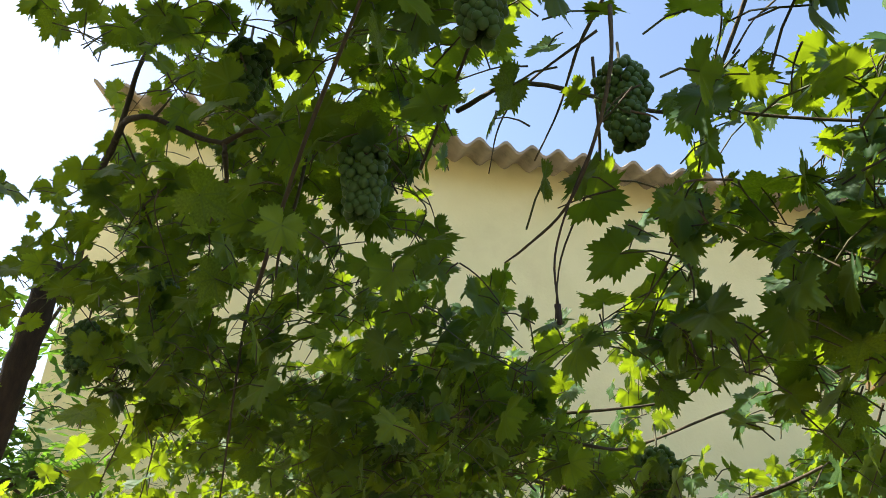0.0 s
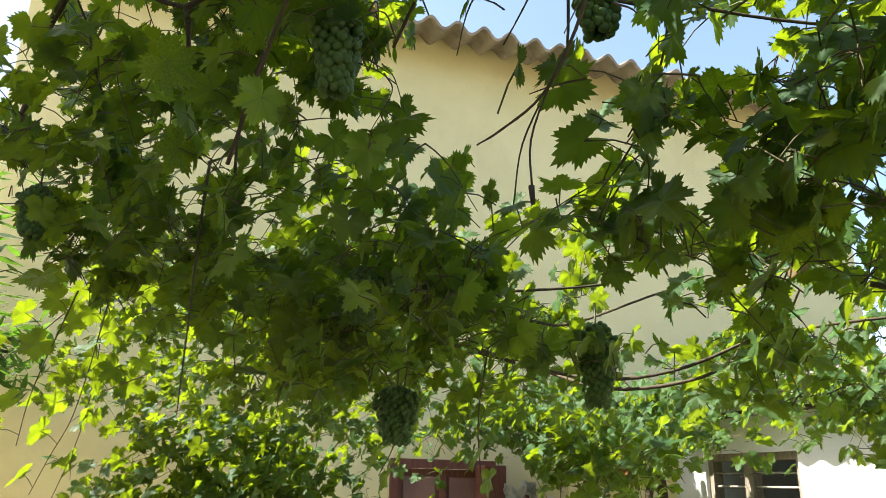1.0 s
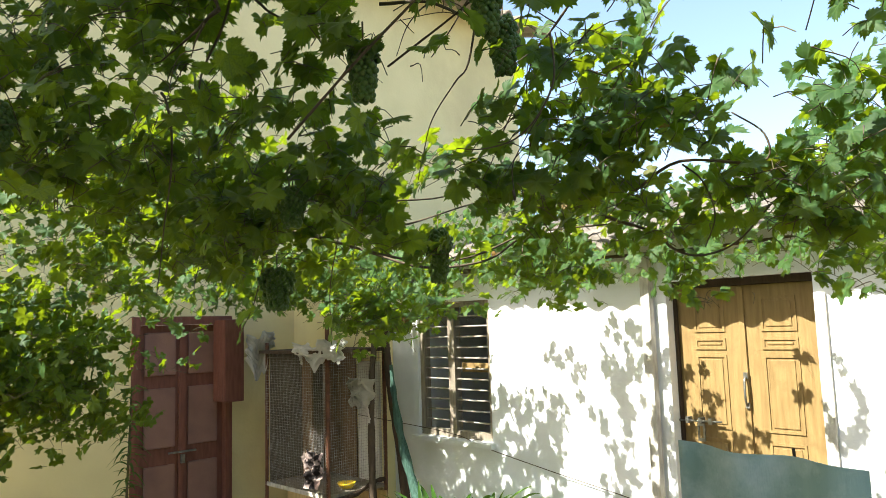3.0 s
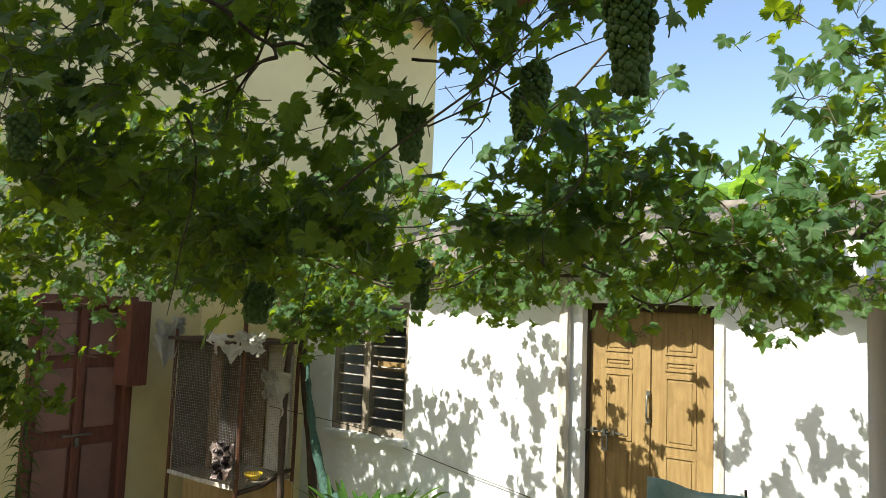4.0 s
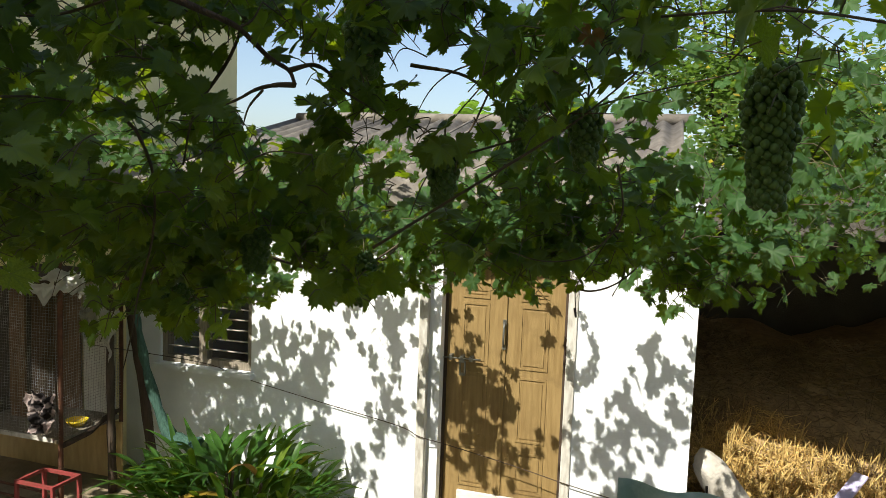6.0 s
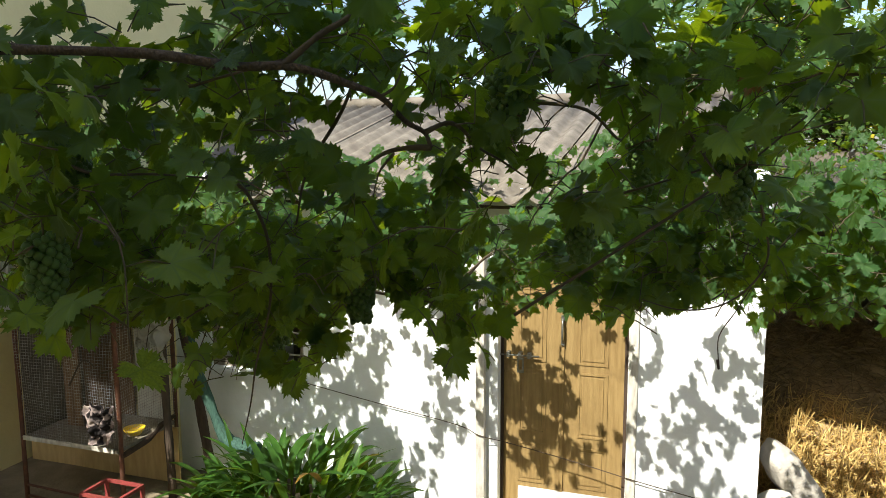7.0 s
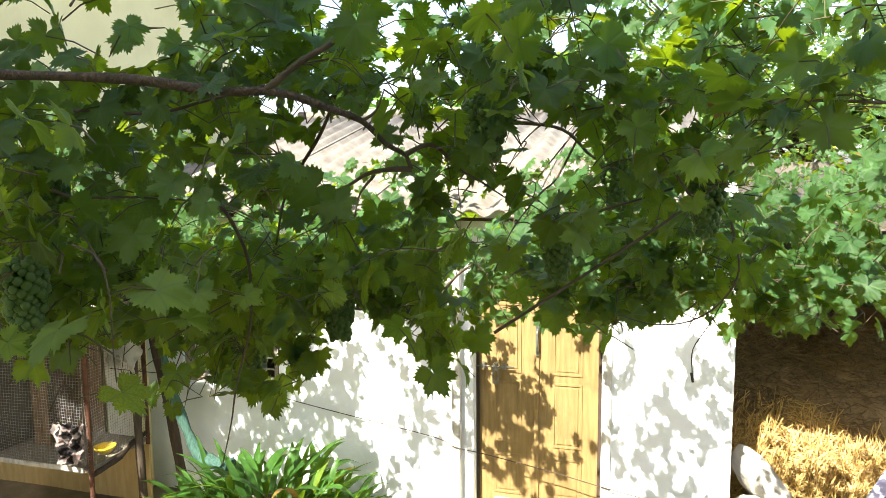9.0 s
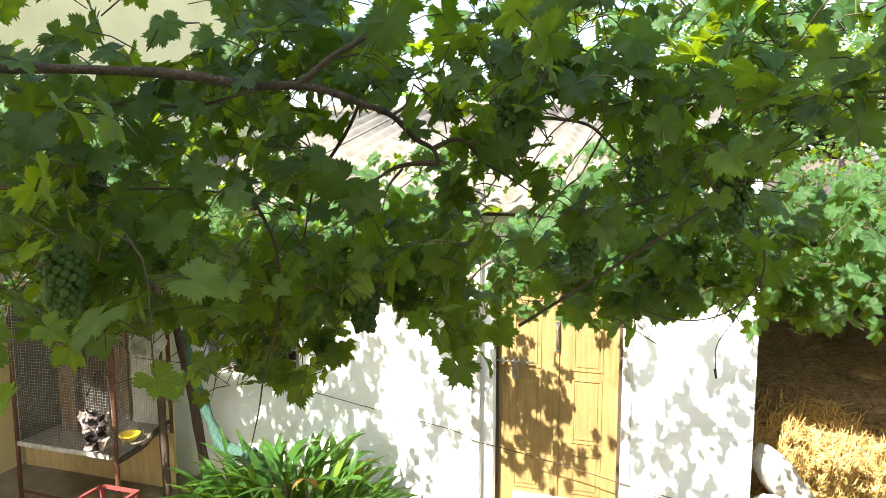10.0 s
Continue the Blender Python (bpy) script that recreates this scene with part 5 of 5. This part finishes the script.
cane([(0.0, -3.0, 2.44), (0.18, -2.86, 2.42), (0.35, -2.52, 2.44), (0.43, -2.42, 2.49)], 0.0054, 0.0041)
cane([(0.2, -2.85, 2.38), (0.24, -2.67, 2.34), (0.24, -2.55, 2.35), (0.4, -2.34, 2.43), (0.5, -2.2, 2.45)], 0.0054, 0.0041)
cane([(-0.4, -2.9, 2.42), (-0.1, -2.7, 2.3), (0.2, -2.5, 2.2), (0.35, -2.32, 2.21), (0.45, -2.1, 2.31), (0.54, -2.07, 2.36), (0.62, -2.1, 2.4)], 0.0061, 0.0054)
cane([(-0.5, -2.6, 2.4), (-0.15, -2.5, 2.28), (0.15, -2.4, 2.18), (0.35, -2.22, 2.2), (0.44, -2.08, 2.3), (0.56, -1.97, 2.33), (0.8, -1.8, 2.34), (1.06, -2.24, 2.27)], 0.0068, 0.0054)
cane([(0.9, -3.55, 2.4), (1.12, -3.5, 2.55), (1.32, -3.44, 2.69), (1.47, -3.41, 2.82)], 0.0041, 0.0034)
cane([(1.2, -3.5, 2.86), (1.29, -3.46, 2.72), (1.32, -3.44, 2.69)], 0.0034, 0.0027)
cane([(0.53, -3.5, 2.98), (0.48, -3.51, 2.85), (0.4, -3.54, 2.71), (0.36, -3.53, 2.58)], 0.0054, 0.0041)
cane([(1.0, -2.3, 2.3), (1.14, -2.19, 2.23), (1.19, -2.16, 2.17), (1.27, -2.12, 2.14), (1.38, -2.07, 2.18), (1.5, -2.05, 2.3)], 0.0061, 0.0048)
cane([(1.25, -2.5, 2.33), (1.38, -2.44, 2.41), (1.59, -2.35, 2.38), (1.61, -2.36, 2.46), (1.53, -2.39, 2.54)], 0.0054, 0.0041)
cane([(1.34, -2.35, 2.42), (1.39, -2.32, 2.36), (1.41, -2.29, 2.25), (1.37, -2.29, 2.15)], 0.0041, 0.0034)
twig = [tuple(q) for q in ((1.42, -3.14, 2.62), (1.44, -3.16, 2.50), (1.40, -3.17, 2.42), (1.33, -3.18, 2.37), (1.24, -3.2, 2.36), (1.15, -3.2, 2.38))]
cane(twig, 0.0030, 0.0022)
part("string", tube(catmull([(1.405, -3.17, 2.42), (1.37, -3.19, 2.36), (1.335, -3.2, 2.30), (1.336, -3.2, 2.235)], 4), 0.0014, sides=5), M_DARKWOOD, vine, "thin dark string tied to a twig")
part("knot", tube([(1.334, -3.2, 2.24), (1.336, -3.2, 2.228), (1.338, -3.2, 2.216)], 0.004, 0.003, sides=6), M_DARKWOOD, vine)
clump((0.50, -3.45, 2.68), (0.50, 0.40, 0.36), 105, 101)
clump((1.00, -2.75, 2.48), (0.50, 0.50, 0.28), 100, 102)
clump((-0.20, -3.95, 2.62), (0.60, 0.35, 0.45), 100, 103)
clump((-1.00, -3.60, 2.40), (0.60, 0.50, 0.42), 110, 104)
clump((0.55, -2.15, 2.30), (0.50, 0.40, 0.20), 80, 105)
clump((-0.20, -2.75, 2.35), (0.75, 0.50, 0.30), 135, 106)
clump((-1.00, -1.20, 2.14), (0.75, 0.50, 0.20), 95, 107)
clump((0.35, -1.05, 2.16), (0.75, 0.35, 0.16), 70, 108)
clump((1.75, -1.00, 2.24), (0.45, 0.35, 0.18), 60, 109)
clump((1.70, -2.30, 2.42), (0.42, 0.45, 0.24), 65, 110)
clump((2.00, -2.30, 2.85), (0.35, 0.60, 0.40), 55, 111)
clump((0.40, -4.00, 3.02), (0.70, 0.32, 0.36), 105, 112)
clump((1.15, -3.45, 2.92), (0.60, 0.42, 0.36), 120, 113)
clump((-3.00, -2.80, 1.80), (0.45, 0.85, 0.65), 270, 114, size=(0.042, 0.07))
clump((-2.50, -1.30, 2.25), (0.70, 0.60, 0.25), 80, 115)
clump((3.00, -1.30, 2.45), (1.10, 0.90, 0.30), 180, 116)
clump((-1.80, -2.50, 2.38), (0.80, 0.80, 0.35), 165, 117)
clump((0.75, -2.85, 2.32), (0.95, 0.40, 0.18), 100, 118)
clump((3.30, 0.80, 2.62), (1.50, 1.00, 0.20), 140, 119)
clump((4.2, 3.2, 3.0), (1.6, 0.9, 0.5), 120, 120)
clump((-3.40, -0.80, 2.35), (0.80, 1.00, 0.20), 160, 121)
clump((0.22, -4.15, 2.62), (0.42, 0.30, 0.28), 35, 122)
clump((-3.2, -3.6, 2.45), (0.9, 0.9, 0.22), 150, 123)
clump((1.35, -2.35, 2.42), (0.50, 0.35, 0.25), 50, 124)
clump((-2.50, -3.45, 1.78), (0.50, 0.70, 0.50), 230, 126, size=(0.042, 0.07))
clump((-2.00, -3.75, 2.75), (0.65, 0.50, 0.20), 120, 127)
clump((0.12, -3.30, 2.22), (0.28, 0.28, 0.18), 45, 128)
clump((0.35, -3.15, 2.42), (0.40, 0.30, 0.25), 45, 129)
clump((-0.15, -1.0, 2.25), (0.32, 0.25, 0.15), 50, 130)
shoot([(1.45, -3.65, 2.88), (1.7, -3.85, 2.84), (1.86, -3.98, 2.78), (2.0, -4.08, 2.74)], 0.003, random.Random(610), 0.045, (0.045, 0.062), 0.8, 1.0, (0.0, -0.35, 0.55), True)
clump((0.20, -2.20, 2.52), (0.95, 0.50, 0.20), 130, 131)
clump((-0.90, -3.00, 2.60), (0.50, 0.55, 0.38), 140, 132)
clump((1.30, -1.75, 2.50), (0.60, 0.40, 0.18), 60, 133)
clump((1.22, -2.66, 2.78), (0.28, 0.25, 0.20), 30, 134)
clump((0.85, -3.55, 2.92), (0.32, 0.30, 0.24), 60, 136)
clump((1.05, -3.35, 3.00), (0.50, 0.30, 0.16), 60, 137)
clump((-0.25, -3.80, 2.38), (0.45, 0.30, 0.30), 120, 139)
clump((0.32, -3.02, 2.24), (0.38, 0.32, 0.12), 80, 140)
clump((-2.50, -3.95, 1.42), (0.38, 0.32, 0.20), 60, 142)
clump((0.50, -3.45, 3.08), (0.32, 0.26, 0.16), 60, 143)
clump((-1.05, -1.95, 2.00), (0.32, 0.30, 0.13), 80, 310)
clump((-0.60, -1.95, 2.03), (0.32, 0.30, 0.13), 80, 311)
clump((-1.25, -1.55, 1.98), (0.32, 0.30, 0.13), 70, 312)
clump((0.75, -1.50, 2.10), (0.24, 0.22, 0.12), 34, 313)
clump((1.05, -1.50, 2.06), (0.24, 0.22, 0.13), 44, 314)
clump((1.35, -1.50, 2.09), (0.24, 0.22, 0.12), 34, 315)
clump((1.60, -1.50, 2.11), (0.22, 0.22, 0.12), 30, 316)
clump((0.43, -3.95, 2.81), (0.24, 0.22, 0.17), 12, 201)
clump((0.59, -3.70, 2.78), (0.24, 0.22, 0.17), 12, 202)
clump((0.78, -3.47, 2.72), (0.24, 0.22, 0.17), 12, 203)
clump((0.91, -3.33, 2.70), (0.24, 0.22, 0.17), 12, 204)
clump((0.32, -3.93, 2.58), (0.24, 0.22, 0.17), 12, 205)
clump((0.48, -3.67, 2.55), (0.24, 0.22, 0.17), 12, 206)
clump((0.68, -3.45, 2.50), (0.24, 0.22, 0.17), 12, 207)
clump((0.69, -3.27, 2.49), (0.24, 0.22, 0.17), 12, 208)
clump((0.61, -3.08, 2.43), (0.24, 0.22, 0.17), 12, 209)
clump((-0.04, -3.90, 2.48), (0.28, 0.26, 0.18), 22, 210)
clump((0.12, -3.60, 2.42), (0.28, 0.26, 0.18), 22, 211)
clump((0.14, -3.31, 2.45), (0.28, 0.26, 0.18), 22, 212)
clump((0.26, -3.09, 2.38), (0.28, 0.26, 0.18), 22, 213)
clump((-0.23, -3.41, 2.32), (0.28, 0.26, 0.18), 22, 214)
clump((0.01, -3.10, 2.25), (0.28, 0.26, 0.18), 22, 215)
clump((0.30, -2.93, 2.20), (0.28, 0.26, 0.18), 22, 216)
clump((0.46, -2.77, 2.22), (0.28, 0.26, 0.18), 22, 217)
clump((1.05, -2.93, 2.47), (0.20, 0.18, 0.15), 15, 218)
clump((1.02, -2.78, 2.35), (0.20, 0.18, 0.15), 15, 219)
clump((1.07, -2.71, 2.32), (0.20, 0.18, 0.15), 15, 220)
clump((1.22, -2.65, 2.37), (0.20, 0.18, 0.15), 15, 221)
clump((1.23, -2.60, 2.29), (0.20, 0.18, 0.15), 15, 222)
clump((1.14, -2.80, 2.48), (0.20, 0.18, 0.15), 15, 223)
clump((0.69, -3.13, 2.30), (0.20, 0.20, 0.14), 16, 224)
clump((1.03, -2.72, 2.26), (0.20, 0.20, 0.14), 16, 225)
clump((1.36, -3.05, 2.53), (0.20, 0.20, 0.14), 16, 226)
clump((1.31, -2.63, 2.41), (0.20, 0.20, 0.14), 16, 227)
clump((1.38, -3.07, 2.66), (0.20, 0.20, 0.14), 16, 228)
clump((1.03, -2.29, 2.22), (0.30, 0.25, 0.14), 26, 229)
clump((1.59, -2.37, 2.42), (0.30, 0.25, 0.14), 26, 230)
clump((1.77, -2.14, 2.30), (0.30, 0.25, 0.14), 26, 231)
clump((1.46, -2.18, 2.25), (0.30, 0.25, 0.14), 26, 232)
clump((-0.15, -3.70, 2.32), (0.28, 0.25, 0.18), 13, 233)
clump((0.06, -3.59, 2.44), (0.28, 0.25, 0.18), 13, 234)
clump((0.23, -3.91, 2.63), (0.28, 0.25, 0.18), 13, 235)
clump((0.47, -3.68, 2.82), (0.28, 0.25, 0.18), 13, 236)
clump((-0.30, -3.00, 2.45), (0.30, 0.28, 0.20), 18, 261)
clump((-0.50, -3.10, 2.65), (0.30, 0.28, 0.20), 18, 262)
clump((-0.20, -3.15, 2.72), (0.30, 0.28, 0.20), 18, 263)
clump((-0.65, -2.90, 2.35), (0.30, 0.28, 0.20), 18, 264)
clump((-0.80, -3.30, 2.60), (0.30, 0.28, 0.20), 18, 265)
clump((-0.40, -3.50, 2.60), (0.30, 0.28, 0.20), 18, 266)
clump((0.15, -3.35, 2.75), (0.30, 0.28, 0.20), 18, 267)
clump((0.30, -3.60, 2.90), (0.30, 0.28, 0.20), 18, 268)
clump((-0.10, -3.70, 2.80), (0.30, 0.28, 0.20), 18, 269)
clump((0.55, -3.30, 2.80), (0.30, 0.28, 0.20), 18, 270)
clump((0.35, -3.10, 2.60), (0.30, 0.28, 0.20), 18, 271)
clump((1.15, -2.75, 2.60), (0.22, 0.20, 0.16), 16, 272)
clump((1.30, -2.90, 2.75), (0.22, 0.20, 0.16), 16, 273)
clump((1.50, -2.75, 2.60), (0.22, 0.20, 0.16), 16, 274)
clump((1.25, -2.50, 2.50), (0.22, 0.20, 0.16), 16, 275)
clump((1.60, -2.60, 2.75), (0.22, 0.20, 0.16), 16, 276)
clump((1.20, -2.60, 2.80), (0.22, 0.20, 0.16), 34, 281)
clump((1.18, -2.52, 2.62), (0.24, 0.20, 0.14), 34, 282)
clump((1.08, -2.62, 2.90), (0.18, 0.18, 0.14), 24, 283)
clump((-2.30, -0.42, 2.64), (0.28, 0.24, 0.12), 24, 290, size=(0.040, 0.066))
clump((-1.90, -0.42, 2.67), (0.28, 0.24, 0.12), 24, 291, size=(0.040, 0.066))
clump((-1.50, -0.42, 2.70), (0.28, 0.24, 0.12), 24, 292, size=(0.040, 0.066))
clump((-1.10, -0.42, 2.64), (0.28, 0.24, 0.12), 24, 293, size=(0.040, 0.066))
clump((-0.70, -0.42, 2.67), (0.28, 0.24, 0.12), 24, 294, size=(0.040, 0.066))
clump((-0.30, -0.42, 2.70), (0.28, 0.24, 0.12), 24, 295, size=(0.040, 0.066))
clump((0.10, -0.42, 2.64), (0.28, 0.24, 0.12), 24, 296, size=(0.040, 0.066))
clump((0.50, -0.42, 2.67), (0.28, 0.24, 0.12), 24, 297, size=(0.040, 0.066))
clump((0.90, -0.42, 2.70), (0.28, 0.24, 0.12), 24, 298, size=(0.040, 0.066))
clump((1.30, -0.42, 2.64), (0.28, 0.24, 0.12), 24, 299, size=(0.040, 0.066))
clump((1.65, -0.42, 2.67), (0.28, 0.24, 0.12), 24, 300, size=(0.040, 0.066))
BUNCHES = (
    ((1.13, -2.97, 2.805), 0.165, 0.085),
    ((1.73, -3.60, 2.80), 0.27, 0.100),
    ((0.90, -3.63, 2.91), 0.13, 0.085),
    ((0.02, -3.86, 2.78), 0.13, 0.080),
    ((1.35, -3.29, 2.75), 0.15, 0.075),
    ((1.02, -3.40, 2.65), 0.15, 0.075),
    ((0.37, -3.20, 2.40), 0.13, 0.090),
    ((0.47, -2.62, 2.29), 0.20, 0.090),
    ((-0.08, -2.99, 2.17), 0.16, 0.130),
    ((0.10, -4.01, 2.60), 0.13, 0.080),
)
for _k, (_top, _long, _wide) in enumerate(BUNCHES):
    clump((_top[0], _top[1], _top[2] + 0.02), (0.12, 0.12, 0.09), 7, 700 + _k, length=(0.15, 0.3))
for _k, _c in enumerate(((1.12, -3.41, 2.51), (1.00, -3.64, 2.76), (0.13, -3.85, 2.63), (0.22, -3.98, 2.48))):
    clump(_c, (0.10, 0.11, 0.10), 12, 720 + _k, length=(0.15, 0.3))
# leaves under the eave that throw their shade on the white wall
_rnd = random.Random(900)
for _x, _z, _rx, _rz in SHADES:
    for _k in range(int(_rx * _rz * 3.14 * 260)):
        _a, _r = _rnd.random() * 6.283, math.sqrt(_rnd.random()) * 0.95
        _wx, _wz = _x + _rx * _r * math.cos(_a), _z + _rz * _r * math.sin(_a)
        _t = (_rnd.uniform(2.14, 2.46) - _wz) / SUN_TO.z
        if _t > 0.2:
            add_leaf(Vector((_wx, 0, _wz)) + SUN_TO * _t, Vector((math.cos(_a), math.sin(_a), 0)), _rnd.uniform(0.036, 0.062), _rnd, 0.8, (-0.1, -0.5, 0.5), True)
# loose hanging shoots in the sun by the cream wall
for _k, _pts in enumerate(([(-1.15, -4.04, 2.72), (-1.21, -3.99, 2.44), (-1.25, -4.01, 2.07), (-1.27, -4.10, 1.72)], [(-1.0, -4.1, 2.5), (-1.2, -4.3, 2.36), (-1.45, -4.55, 2.33), (-1.6, -4.75, 2.28)],
                           [(-0.6, -4.0, 2.5), (-0.95, -4.15, 2.2), (-1.1, -4.2, 2.0)], [(-0.75, -3.92, 2.5), (-1.05, -3.98, 2.38), (-1.13, -4.01, 2.24), (-1.22, -4.05, 2.1), (-1.26, -4.11, 1.96), (-1.28, -4.16, 1.82)], [(-0.88, -3.76, 2.27), (-1.02, -3.86, 2.24), (-1.2, -3.96, 2.22)], [(-0.05, -2.7, 2.35), (-0.1, -2.72, 2.1), (-0.12, -2.7, 1.9)], [(-0.3, -2.9, 2.3), (-0.42, -2.9, 2.05), (-0.45, -2.95, 1.92)])):
    shoot(_pts, 0.003, random.Random(500 + _k), 0.075, (0.05, 0.076), 0.6, 1.0, (-0.2, -0.5, 0.6), True)

near = [i for i, (m, k, p) in enumerate(LEAVES) if 0.1 < p.x < 2.0 and -4.0 < p.y < -2.2]
near = set(near[::max(1, len(near) // 290)][:290])
VV, FF, UU, base = [], [], [], 0
for i, (m, k, p) in enumerate(LEAVES):
    if i in near:
        ob = new("leaf", LEAF_MESHES[k])
        ob.parent = vine
        ob.matrix_parent_inverse = vine.matrix_basis.inverted()
        ob.matrix_basis = m
        continue
    v, f, uv = TEMPLATES[k]
    M = np.array(m)
    VV.append(v @ M[:3, :3].T + M[:3, 3])
    UU.append(uv)
    FF.extend([tuple(base + q for q in g) for g in f])
    base += len(v)
tagged(merged("foliage", np.concatenate(VV).tolist(), FF, M_LEAF, vine, uvs=np.concatenate(UU)), kind="stuff")
tagged(part("side_shoot", SHOOT_BM, M_CANE, vine), kind="stuff")
tagged(merged("petiole", PV, PF, M_STEM, vine), kind="stuff")


# ---------------------------------------------------------------- grapes
_bm = bmesh.new()
bmesh.ops.create_icosphere(_bm, subdivisions=2, radius=1)
for _f in _bm.faces:
    _f.smooth = True
BERRY = bpy.data.meshes.new("berry")
_bm.to_mesh(BERRY)
_bm.free()
BERRY.materials.append(M_GRAPE)


def bunch(top, length, width, seed, berry=0.0094):
    """A hanging bunch: round berries set closely on a tapering stalk."""
    rnd = random.Random(seed)
    top = Vector(top)
    g = part("grape_bunch", tube([top + Vector((0, 0, 0.06)), top, top + Vector((0, 0, -length * 0.8))], 0.003, 0.0015, sides=5), M_STEM, vine, "hanging bunch of unripe green grapes")
    n = int(length * width / berry ** 2 * 1.0)
    for k in range(n):
        t = (k + rnd.random()) / n
        w = width * 0.5 * (0.55 + 0.6 * min(1, t * 5)) * (1 - 0.62 * max(0, t - 0.2))
        a = k * 2.4
        rr = w * math.sqrt(0.35 + 0.65 * rnd.random())
        p = top + Vector((math.cos(a) * rr, math.sin(a) * rr, -length * t))
        r = berry * rnd.uniform(0.85, 1.08)
        ob = new("berry", BERRY)
        ob.parent = g
        ob.matrix_basis = Matrix.Translation(p) @ Matrix.Diagonal((r, r, r * 1.06, 1))


for _k, (_top, _long, _wide) in enumerate(BUNCHES):
    bunch(_top, _long, _wide, _k + 1)
